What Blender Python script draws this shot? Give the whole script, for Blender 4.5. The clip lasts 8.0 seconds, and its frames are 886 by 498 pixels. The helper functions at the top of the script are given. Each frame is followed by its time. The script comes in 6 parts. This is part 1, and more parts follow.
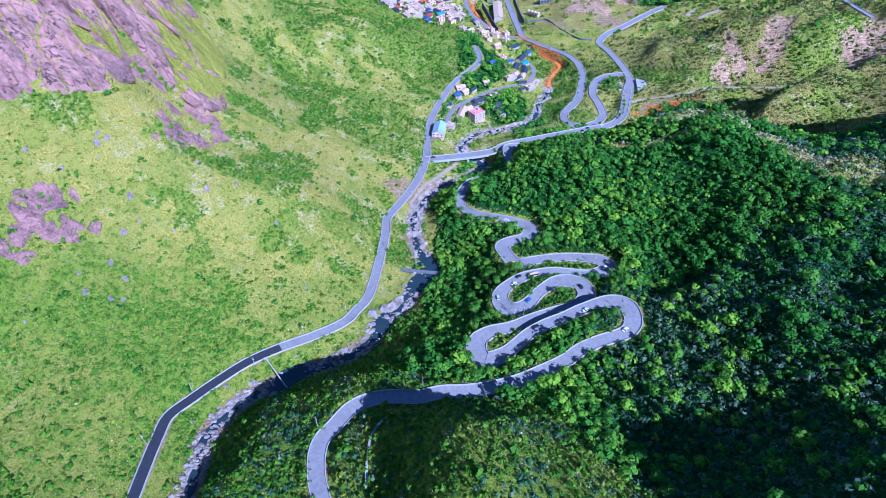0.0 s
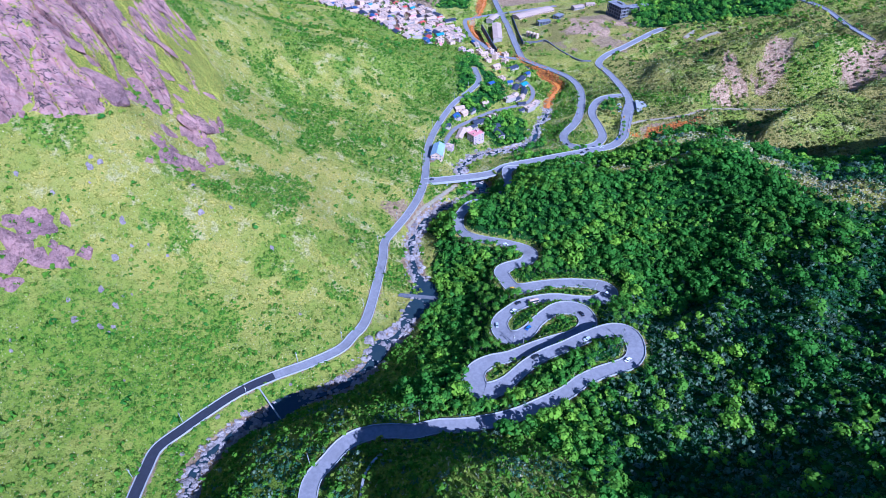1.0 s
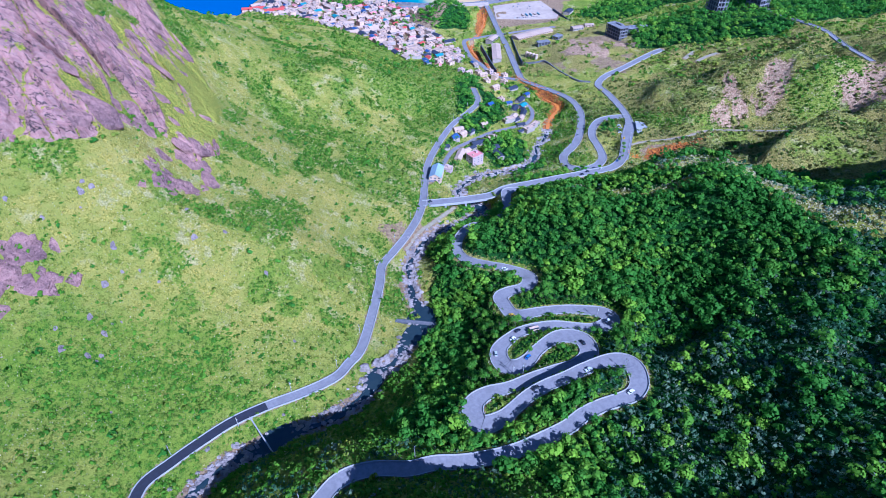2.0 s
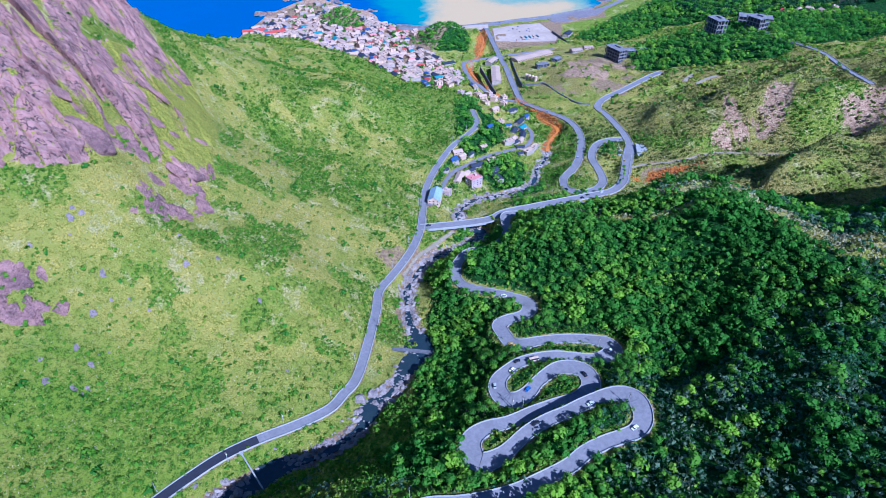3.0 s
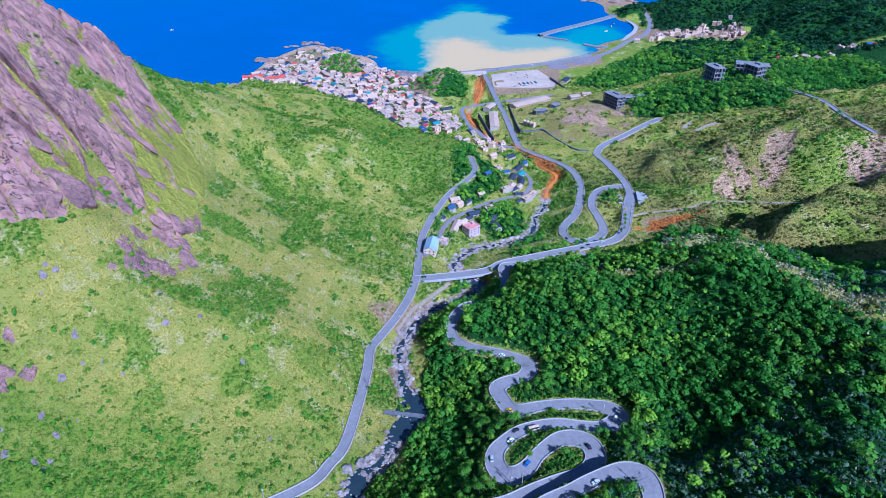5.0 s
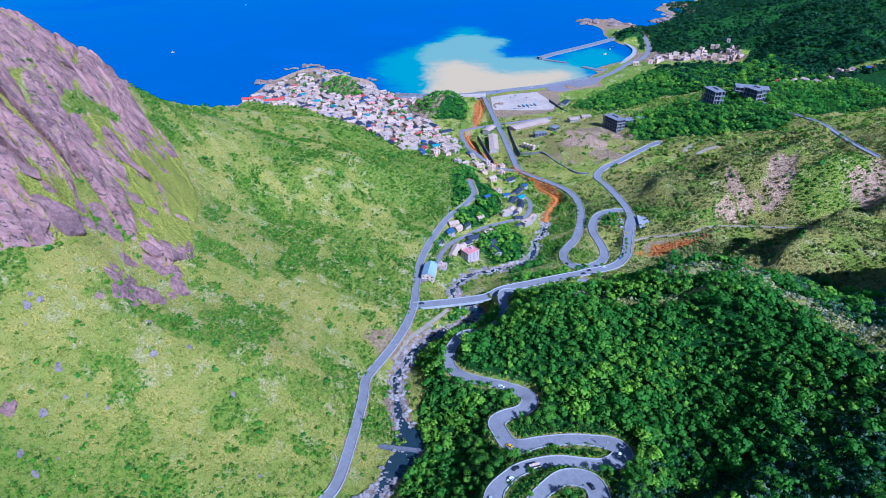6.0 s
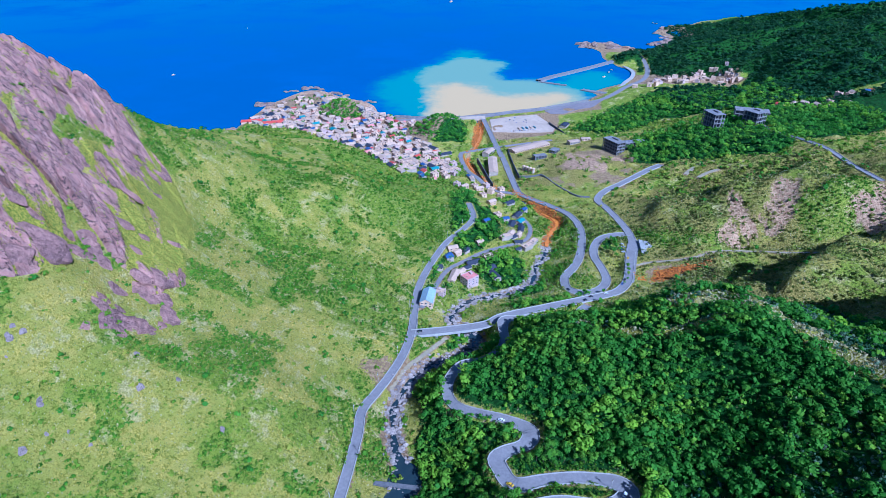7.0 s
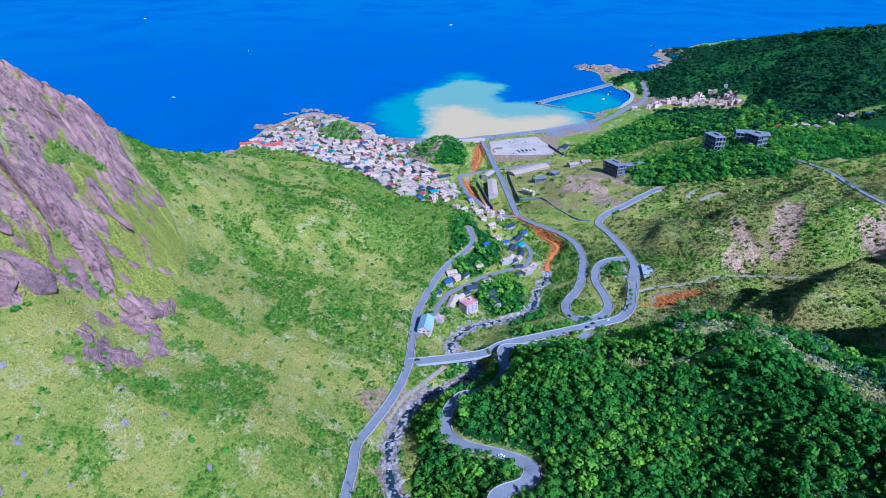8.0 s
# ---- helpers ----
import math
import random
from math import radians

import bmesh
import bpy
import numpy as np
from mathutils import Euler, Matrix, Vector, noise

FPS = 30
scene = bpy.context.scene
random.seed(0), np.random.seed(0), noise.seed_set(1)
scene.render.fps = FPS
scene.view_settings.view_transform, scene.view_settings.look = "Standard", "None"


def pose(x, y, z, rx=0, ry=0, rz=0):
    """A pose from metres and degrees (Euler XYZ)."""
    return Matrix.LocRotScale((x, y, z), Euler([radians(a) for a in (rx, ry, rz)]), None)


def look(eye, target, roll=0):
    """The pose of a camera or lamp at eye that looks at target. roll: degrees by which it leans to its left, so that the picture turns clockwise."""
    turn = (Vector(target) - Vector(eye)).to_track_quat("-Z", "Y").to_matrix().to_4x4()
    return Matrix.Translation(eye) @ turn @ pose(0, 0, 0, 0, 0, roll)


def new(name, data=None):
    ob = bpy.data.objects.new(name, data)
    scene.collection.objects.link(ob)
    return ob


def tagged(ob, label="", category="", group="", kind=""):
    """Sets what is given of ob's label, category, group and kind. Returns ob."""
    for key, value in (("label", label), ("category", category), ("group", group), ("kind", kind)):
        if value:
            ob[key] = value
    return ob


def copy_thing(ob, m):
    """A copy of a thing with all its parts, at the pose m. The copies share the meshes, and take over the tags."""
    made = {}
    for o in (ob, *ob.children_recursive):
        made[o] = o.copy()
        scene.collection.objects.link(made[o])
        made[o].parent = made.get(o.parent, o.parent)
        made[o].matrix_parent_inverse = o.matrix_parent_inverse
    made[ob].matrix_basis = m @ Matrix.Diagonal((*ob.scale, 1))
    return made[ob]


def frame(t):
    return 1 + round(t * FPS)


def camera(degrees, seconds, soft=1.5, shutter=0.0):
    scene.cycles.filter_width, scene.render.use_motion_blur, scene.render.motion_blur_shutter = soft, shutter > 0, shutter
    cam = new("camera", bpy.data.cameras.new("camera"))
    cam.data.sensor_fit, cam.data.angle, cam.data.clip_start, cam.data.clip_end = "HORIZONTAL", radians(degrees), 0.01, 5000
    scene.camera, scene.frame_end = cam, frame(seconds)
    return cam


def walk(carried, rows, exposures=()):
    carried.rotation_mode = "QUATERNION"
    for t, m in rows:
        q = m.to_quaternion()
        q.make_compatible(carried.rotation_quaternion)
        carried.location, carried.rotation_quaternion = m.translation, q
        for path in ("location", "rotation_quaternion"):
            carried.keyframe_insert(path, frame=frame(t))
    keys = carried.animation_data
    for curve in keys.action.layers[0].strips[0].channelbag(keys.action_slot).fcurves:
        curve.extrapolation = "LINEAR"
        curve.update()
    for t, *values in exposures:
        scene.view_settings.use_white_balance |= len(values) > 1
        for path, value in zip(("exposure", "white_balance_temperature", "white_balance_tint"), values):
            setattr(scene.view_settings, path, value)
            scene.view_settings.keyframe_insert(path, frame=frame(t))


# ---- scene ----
cam = camera(74.3, 8.0, soft=0.65)
METRES, EYE, TILT, LEAN, TURN = 90.0, 390.0, -43.0, 0.0, 0.0
ROWS = [
    (0.0, 0.0, 0.0, 0.0, 0.0, 0.0, -0.0),
    (0.5, 0.008, 0.0414, 0.0328, -0.0, 0.83, -0.02),
    (1.0, 0.0154, 0.0839, 0.0662, -0.0, 1.65, -0.06),
    (1.5, 0.0244, 0.1274, 0.1014, 0.01, 2.45, -0.08),
    (3.0, 0.0537, 0.2641, 0.2105, 0.05, 5.06, -0.15),
    (3.5, 0.0644, 0.3121, 0.2477, 0.04, 6.03, -0.21),
    (4.0, 0.0754, 0.3609, 0.2857, 0.05, 7.0, -0.23),
    (4.5, 0.0848, 0.4109, 0.3249, 0.04, 7.95, -0.24),
    (6.0, 0.1116, 0.561, 0.4471, 0.02, 10.8, -0.36),
    (6.5, 0.1188, 0.6123, 0.4887, 0.03, 11.77, -0.35),
    (7.0, 0.1262, 0.6649, 0.5307, 0.02, 12.75, -0.38),
    (7.5, 0.1348, 0.7175, 0.5747, 0.04, 13.72, -0.36),
    (8.0, 0.1436, 0.7716, 0.6191, 0.04, 14.7, -0.38),
]
walk(cam, [(t, pose(0, 0, EYE, TILT, LEAN, TURN) @ pose(METRES * x, METRES * y, METRES * z, 90 + pitch, roll, yaw)) for t, x, y, z, yaw, pitch, roll in ROWS],
     exposures=[(0.0, 0.84, 4220, 25), (3.0, 0.62, 4230, 22), (6.0, 0.56, 4210, 18), (8.0, 0.53, 4120, 14)])

# ---- sky and sun ----
SUN_FROM = Vector((0.425, -0.587, 0.625)).normalized()
world = bpy.data.worlds.new("daylight")
scene.world = world
world.use_nodes = True
wn = world.node_tree.nodes
sky = wn.new("ShaderNodeTexSky")
sky.sky_type, sky.sun_disc = 'NISHITA', False
sky.sun_elevation = math.asin(SUN_FROM.z)
sky.sun_rotation = math.atan2(SUN_FROM.x, SUN_FROM.y)
sky.air_density, sky.dust_density, sky.ozone_density = 1.0, 0.1, 5.0
wn["Background"].inputs["Strength"].default_value = 0.055
world.node_tree.links.new(sky.outputs[0], wn["Background"].inputs["Color"])
sun = new("sun", bpy.data.lights.new("sun", "SUN"))
sun.data.energy, sun.data.angle, sun.data.color = 5.0, radians(0.5), (1.0, 0.95, 0.86)
sun.matrix_world = look(SUN_FROM * 900, (0, 0, 0))


# ---- materials ----
class Mat:
    """A node material that is put together step by step."""

    def __init__(self, name, rough=0.9, metal=0.0, spec=0.3):
        self.m = bpy.data.materials.new(name)
        self.m.use_nodes = True
        self.t = self.m.node_tree
        self.b = self.t.nodes["Principled BSDF"]
        self.b.inputs["Roughness"].default_value = rough
        self.b.inputs["Metallic"].default_value = metal
        self.b.inputs["Specular IOR Level"].default_value = spec
        self.c = self.t.nodes.new("ShaderNodeNewGeometry").outputs["Position"]

    def node(self, kind, **values):
        n = self.t.nodes.new(kind)
        for k, v in values.items():
            n.inputs[k].default_value = v
        return n

    def link(self, a, b):
        self.t.links.new(a, b)

    def noise(self, scale, detail=3.0, rough=0.55, lo=0.35, hi=0.65, distort=0.0):
        n = self.node("ShaderNodeTexNoise", Scale=scale, Detail=detail, Roughness=rough, Distortion=distort)
        self.link(self.c, n.inputs["Vector"])
        return self.span(n.outputs["Fac"], lo, hi)

    def span(self, value, lo, hi):
        n = self.node("ShaderNodeMapRange", **{"From Min": lo, "From Max": hi})
        n.interpolation_type = "SMOOTHSTEP"
        self.link(value, n.inputs["Value"])
        return n.outputs["Result"]

    def attr(self, name):
        n = self.t.nodes.new("ShaderNodeAttribute")
        n.attribute_name = name
        return n.outputs["Fac"]

    def edge(self, name, size=0.5):
        """A mask from the mesh, its border broken up by noise."""
        n = self.math("SUBTRACT", self.noise(size, 5, 0.7, 0.3, 0.7), 0.5)
        return self.span(self.math("ADD", self.attr(name), self.math("MULTIPLY", n, 0.9)), 0.38, 0.62)

    def island(self):
        return self.t.nodes.new("ShaderNodeNewGeometry").outputs["Random Per Island"]

    def mix(self, fac, a, b):
        n = self.t.nodes.new("ShaderNodeMix")
        n.data_type = "RGBA"
        for v, s in ((fac, n.inputs[0]), (a, n.inputs[6]), (b, n.inputs[7])):
            if isinstance(v, bpy.types.NodeSocket):
                self.link(v, s)
            elif isinstance(v, (int, float)):
                s.default_value = v
            else:
                s.default_value = (*v, 1)
        return n.outputs[2]

    def math(self, op, a, b):
        n = self.t.nodes.new("ShaderNodeMath")
        n.operation = op
        for v, s in ((a, n.inputs[0]), (b, n.inputs[1])):
            if isinstance(v, bpy.types.NodeSocket):
                self.link(v, s)
            else:
                s.default_value = v
        return n.outputs[0]

    def colour(self, c):
        if isinstance(c, bpy.types.NodeSocket):
            self.link(c, self.b.inputs["Base Color"])
        else:
            self.b.inputs["Base Color"].default_value = (*c, 1)
        return self

    def bump(self, height, dist=0.3, strength=0.6):
        n = self.node("ShaderNodeBump", Strength=strength, Distance=dist)
        self.link(height, n.inputs["Height"])
        self.link(n.outputs[0], self.b.inputs["Normal"])
        return self


def mat_ground():
    k = Mat("grassland", 0.95, spec=0.1)
    speck, fine = k.noise(0.75, 5, 0.8, 0.43, 0.57), k.noise(0.26, 6, 0.75, 0.42, 0.58)
    mid, big = k.noise(0.07, 5, 0.65, 0.42, 0.58), k.noise(0.016, 4, 0.6, 0.42, 0.6)
    dry = k.mix(speck, (0.70, 0.535, 0.115), (0.31, 0.28, 0.03))
    dry = k.mix(fine, dry, (0.49, 0.405, 0.09))
    lush = k.mix(speck, (0.185, 0.295, 0.022), (0.055, 0.125, 0.008))
    lush = k.mix(fine, lush, (0.25, 0.335, 0.026))
    share = k.math("ADD", k.math("MULTIPLY", k.math("ADD", mid, big), 0.3), k.math("MULTIPLY", k.math("SUBTRACT", 1.0, k.attr("dry")), 0.5))
    grass = k.mix(share, dry, lush)
    grass = k.mix(k.math("MULTIPLY", k.edge("bushy", 0.3), 0.75), grass, lush)
    straw = k.math("MULTIPLY", k.noise(0.055, 6, 0.78, 0.53, 0.62), k.attr("dry"))
    grass = k.mix(straw, grass, k.mix(speck, (0.66, 0.55, 0.24), (0.38, 0.34, 0.12)))
    brown = k.mix(speck, (0.47, 0.365, 0.10), (0.18, 0.17, 0.03))
    grass = k.mix(k.math("MULTIPLY", k.attr("brown"), k.noise(0.03, 6, 0.7, 0.38, 0.58)), grass, brown)
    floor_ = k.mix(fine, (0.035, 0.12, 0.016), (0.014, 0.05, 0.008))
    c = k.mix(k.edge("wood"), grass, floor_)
    soil = k.mix(k.noise(0.35, 4, 0.6), (0.46, 0.31, 0.175), (0.28, 0.18, 0.105))
    c = k.mix(k.edge("bare"), c, soil)
    scar = k.mix(k.noise(0.3, 6, 0.8, 0.42, 0.6), (0.68, 0.45, 0.28), (0.40, 0.22, 0.13))
    c = k.mix(k.edge("scar"), c, scar)
    rust = k.mix(k.noise(0.4, 5, 0.7, 0.4, 0.6), (0.68, 0.23, 0.035), (0.26, 0.09, 0.035))
    c = k.mix(k.edge("rust"), c, rust)
    k.colour(c)
    return k.bump(k.noise(0.6, 6, 0.8, 0.2, 0.8), 1.6, 0.9).m


def mat_leaf(name, a, b, c):
    k = Mat(name, 0.75, spec=0.25)
    col = k.mix(k.island(), a, b)
    col = k.mix(k.span(k.attr("tint"), 0.0, 1.0), col, c)
    k.colour(col)
    thin = k.node("ShaderNodeBsdfTranslucent")
    k.link(col, thin.inputs["Color"])
    both = k.node("ShaderNodeMixShader", Fac=0.42)
    k.link(k.b.outputs[0], both.inputs[1])
    k.link(thin.outputs[0], both.inputs[2])
    k.link(both.outputs[0], k.t.nodes["Material Output"].inputs["Surface"])
    return k.m


def mat_plain(name, a, b, scale=0.6, rough=0.85, metal=0.0, bump=0.0, spec=0.3):
    k = Mat(name, rough, metal, spec)
    col = k.mix(k.noise(scale, 5, 0.65, 0.3, 0.7), a, b)
    col = k.mix(k.noise(scale * 0.13, 3, 0.5, 0.45, 0.8), col, tuple(v * 0.72 for v in a))
    k.colour(col)
    if bump:
        k.bump(k.noise(scale * 3, 5, 0.7), bump, 0.6)
    return k.m


def mat_rock(name, a, b, c):
    k = Mat(name, 0.9, spec=0.2)
    col = k.mix(k.noise(0.07, 6, 0.7, 0.35, 0.65), a, b)
    col = k.mix(k.noise(0.5, 7, 0.75, 0.5, 0.72), col, c)
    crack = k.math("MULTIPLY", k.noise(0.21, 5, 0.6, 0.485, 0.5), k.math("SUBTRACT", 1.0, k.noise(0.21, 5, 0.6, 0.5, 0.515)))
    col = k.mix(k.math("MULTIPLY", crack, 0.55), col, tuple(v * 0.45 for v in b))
    k.colour(col)
    return k.bump(k.math("SUBTRACT", k.math("ADD", k.noise(0.45, 7, 0.75, 0.2, 0.8), k.noise(0.12, 4, 0.6, 0.3, 0.7)), k.math("MULTIPLY", crack, 0.5)), 1.6, 0.9).m


def mat_cliff():
    """Weathered pink rock with streaks down the fall of the slope, fissures, and moss and grass on its ledges."""
    k = Mat("cliff_rock", 0.9, spec=0.2)
    place = k.c
    m = k.node("ShaderNodeMapping", Rotation=(0, 0, 0.85), Scale=(0.22, 1.0, 0.4))
    m.vector_type = "POINT"
    k.link(place, m.inputs[0])
    k.c = m.outputs[0]
    streak, thin = k.noise(0.11, 6, 0.7, 0.36, 0.66), k.noise(0.5, 5, 0.7, 0.4, 0.7)
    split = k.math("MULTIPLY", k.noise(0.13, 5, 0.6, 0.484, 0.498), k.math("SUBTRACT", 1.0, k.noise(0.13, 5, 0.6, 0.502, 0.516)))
    k.c = place
    col = k.mix(streak, (0.58, 0.30, 0.25), (0.25, 0.125, 0.115))
    col = k.mix(k.math("MULTIPLY", thin, 0.55), col, (0.56, 0.36, 0.31))
    col = k.mix(k.noise(0.9, 6, 0.75, 0.55, 0.7), col, (0.22, 0.13, 0.125))
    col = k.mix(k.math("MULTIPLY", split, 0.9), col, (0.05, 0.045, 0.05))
    moss = k.mix(k.noise(0.75, 5, 0.8, 0.43, 0.57), (0.50, 0.42, 0.055), (0.17, 0.22, 0.02))
    flat = k.t.nodes.new("ShaderNodeSeparateXYZ")
    k.link(k.t.nodes.new("ShaderNodeNewGeometry").outputs["Normal"], flat.inputs[0])
    level = k.span(k.math("ADD", flat.outputs["Z"], k.math("MULTIPLY", k.math("SUBTRACT", k.noise(0.09, 6, 0.75, 0.3, 0.7), 0.5), 0.55)), 0.90, 0.99)
    col = k.mix(k.math("MAXIMUM", level, k.edge("moss", 0.35)), col, moss)
    k.colour(col)
    return k.bump(k.math("SUBTRACT", k.math("ADD", k.noise(0.5, 7, 0.75, 0.2, 0.8), k.math("MULTIPLY", streak, 0.8)), k.math("MULTIPLY", split, 0.8)), 1.5, 0.85).m


def mat_sea():
    k = Mat("sea_water", 0.6, spec=0.0)
    far = k.node("ShaderNodeMapping", Location=(0, 1300, 0), Scale=(2600, 2600, 1))
    far.vector_type = "TEXTURE"
    k.link(k.c, far.inputs[0])
    gone = k.node("ShaderNodeVectorMath")
    gone.operation = "LENGTH"
    k.link(far.outputs[0], gone.inputs[0])
    deep = k.mix(k.span(gone.outputs["Value"], 0.1, 1.0), (0.0, 0.092, 0.255), (0.0, 0.132, 0.285))
    col = k.mix(k.noise(0.0035, 4, 0.6, 0.4, 0.7), deep, (0.0, 0.10, 0.28))
    drift = k.math("MULTIPLY", k.math("SUBTRACT", k.noise(0.02, 6, 0.65, 0.3, 0.7), 0.5), 0.45)
    for key, tone in (("aqua", (0.012, 0.225, 0.245)), ("milky", (0.19, 0.305, 0.235)), ("sand", (0.53, 0.38, 0.20))):
        got = k.attr(key)
        edge = k.math("MULTIPLY", k.math("MULTIPLY", got, k.math("SUBTRACT", 1.0, got)), 4.0)
        col = k.mix(k.span(k.math("ADD", got, k.math("MULTIPLY", drift, edge)), 0.0, 1.0), col, tone)
    k.colour(col)
    waves = k.math("ADD", k.noise(0.05, 4, 0.6, 0.2, 0.8), k.noise(0.5, 3, 0.6, 0.2, 0.8))
    return k.bump(waves, 0.4, 0.25).m


GROUND = mat_ground()
ASPHALT = mat_plain("worn_asphalt", (0.25, 0.228, 0.235), (0.19, 0.175, 0.183), 0.5, 0.8)
NEW_ASPHALT = mat_plain("new_asphalt", (0.035, 0.035, 0.05), (0.025, 0.025, 0.035), 0.5, 0.75)
CONCRETE = mat_plain("concrete", (0.42, 0.40, 0.39), (0.30, 0.29, 0.28), 0.9)
STONE = mat_rock("river_stone", (0.56, 0.46, 0.42), (0.27, 0.22, 0.21), (0.62, 0.52, 0.46))
LONE = mat_rock("grey_rock", (0.44, 0.34, 0.33), (0.28, 0.21, 0.21), (0.48, 0.39, 0.37))
CRAG = mat_rock("crag_rock", (0.50, 0.27, 0.23), (0.24, 0.135, 0.13), (0.54, 0.325, 0.27))
RUST_ROCK = mat_rock("rust_rock", (0.70, 0.22, 0.025), (0.38, 0.10, 0.025), (0.66, 0.36, 0.15))
CLIFF = mat_cliff()
SEA = mat_sea()
RIVER = mat_plain("river_water", (0.03, 0.045, 0.05), (0.02, 0.035, 0.045), 0.2, 0.12, spec=0.5)
RUST_WATER = mat_plain("rust_water", (0.74, 0.25, 0.03), (0.50, 0.14, 0.02), 0.3, 0.35)
LEAF = mat_leaf("tree_leaves", (0.06, 0.195, 0.017), (0.105, 0.28, 0.02), (0.32, 0.52, 0.024))
# Darker leaf copy: the dimming of the far hills is painted in.
DIM_FAR_LEAF = mat_leaf("dim_far_leaves", (0.014, 0.06, 0.022), (0.028, 0.095, 0.028), (0.07, 0.15, 0.03))
BUSH = mat_leaf("shrub_leaves", (0.065, 0.17, 0.009), (0.16, 0.32, 0.011), (0.42, 0.42, 0.05))
PLUME = mat_leaf("silver_grass", (0.11, 0.19, 0.035), (0.24, 0.26, 0.06), (0.68, 0.60, 0.36))
SILVER = mat_leaf("grey_green_leaves", (0.035, 0.11, 0.045), (0.085, 0.185, 0.085), (0.21, 0.28, 0.17))
OLIVE = mat_leaf("olive_scrub_leaves", (0.075, 0.12, 0.014), (0.15, 0.19, 0.025), (0.38, 0.34, 0.085))
BARK = mat_plain("bark", (0.13, 0.10, 0.075), (0.08, 0.06, 0.045), 3.0)


# ---- helpers for meshes ----
def mesh_of(name, verts, faces, material, smooth=False):
    """A mesh from plain lists of corners and faces."""
    me = bpy.data.meshes.new(name)
    me.from_pydata([tuple(v) for v in verts], [], [tuple(f) for f in faces])
    me.materials.append(material)
    if smooth:
        me.shade_smooth()
    me.update()
    return me


def quad_mesh(name, verts, quads, material, tint=None, smooth=False, normals=None):
    """A large mesh from numpy arrays: verts (n, 3), quads (m, 4)."""
    me = bpy.data.meshes.new(name)
    verts, quads = np.asarray(verts, np.float32), np.asarray(quads, np.int32)
    n, m, k = len(verts), len(quads), quads.shape[1]
    me.vertices.add(n)
    me.vertices.foreach_set("co", verts.ravel())
    me.loops.add(m * k)
    me.loops.foreach_set("vertex_index", quads.ravel())
    me.polygons.add(m)
    me.polygons.foreach_set("loop_start", np.arange(0, m * k, k, dtype=np.int32))
    me.polygons.foreach_set("use_smooth", np.full(m, smooth))
    me.update(calc_edges=True)
    if tint is not None:
        me.attributes.new("tint", "FLOAT", "POINT").data.foreach_set("value", np.asarray(tint, np.float32))
    me.materials.append(material)
    if normals is not None:
        me.shade_smooth()
        me.normals_split_custom_set_from_vertices(np.asarray(normals, np.float32))
    return me


def part(name, bm, material, parent, label=""):
    """Links a bmesh, or a ready mesh, as one object under a thing or a part."""
    if isinstance(bm, bmesh.types.BMesh):
        me = bpy.data.meshes.new(name)
        bm.to_mesh(me)
        bm.free()
        me.materials.append(material)
    else:
        me = bm
    ob = new(name, me)
    ob.parent = parent
    return tagged(ob, label)


def boxes(*items, bevel=0.0):
    """A bmesh of boxes, each (x, y, z of the middle, size x, y, z)."""
    bm = bmesh.new()
    for x, y, z, a, b, c in items:
        bmesh.ops.create_cube(bm, size=1, matrix=Matrix.Translation((x, y, z)) @ Matrix.Diagonal((a, b, c, 1)))
    if bevel:
        bmesh.ops.bevel(bm, geom=bm.edges[:], offset=bevel, segments=1, affect="EDGES")
    return bm


def lattice(ix, iy, seed):
    n = (ix.astype(np.int64) * 374761393 + iy.astype(np.int64) * 668265263 + seed * 974711) & 0x7FFFFFFF
    n = (n ^ (n >> 13)) * 1274126177 & 0x7FFFFFFF
    return ((n ^ (n >> 16)) & 0xFFFF) / 65535.0


def wave(x, y, size, seed=0, octaves=3):
    """Smooth noise from -1 to 1 over the plan, with bumps of that size in metres."""
    total, amp, norm = 0.0, 1.0, 0.0
    for o in range(octaves):
        u, v = x / size + 31.7 * o, y / size + 17.3 * o
        i, j = np.floor(u), np.floor(v)
        a, b = u - i, v - j
        a, b = a * a * (3 - 2 * a), b * b * (3 - 2 * b)
        s = seed + 101 * o
        low = lattice(i, j, s) * (1 - a) + lattice(i + 1, j, s) * a
        high = lattice(i, j + 1, s) * (1 - a) + lattice(i + 1, j + 1, s) * a
        total, norm = total + amp * (low * (1 - b) + high * b), norm + amp
        amp, size = amp * 0.5, size * 0.5
    return total / norm * 2 - 1


def inside(x, y, ring):
    """Which places lie inside a ring of corners in plan."""
    got = np.zeros(np.shape(x), bool)
    for (ax, ay), (bx, by) in zip(ring, ring[1:] + ring[:1]):
        with np.errstate(divide="ignore", invalid="ignore"):
            cut = ((ay > y) != (by > y)) & (x < (bx - ax) * (y - ay) / (by - ay + 1e-9) + ax)
        got ^= cut
    return got


def glide(points, step=2.5):
    """A smooth line through points (Catmull-Rom), resampled at even steps."""
    p = np.array(points, float)
    p = np.vstack([2 * p[0] - p[1], p, 2 * p[-1] - p[-2]])
    out = []
    for a, b, c, d in zip(p, p[1:], p[2:], p[3:]):
        t = np.linspace(0, 1, 12, endpoint=False)[:, None]
        out.append(0.5 * (2 * b + (c - a) * t + (2 * a - 5 * b + 4 * c - d) * t ** 2 + (3 * b - a - 3 * c + d) * t ** 3))
    out = np.vstack(out + [p[-2:-1]])
    run = np.r_[0, np.cumsum(np.linalg.norm(np.diff(out[:, :2], axis=0), axis=1))]
    at = np.linspace(0, run[-1], max(3, int(run[-1] / step)))
    return np.stack([np.interp(at, run, out[:, k]) for k in range(3)], 1)


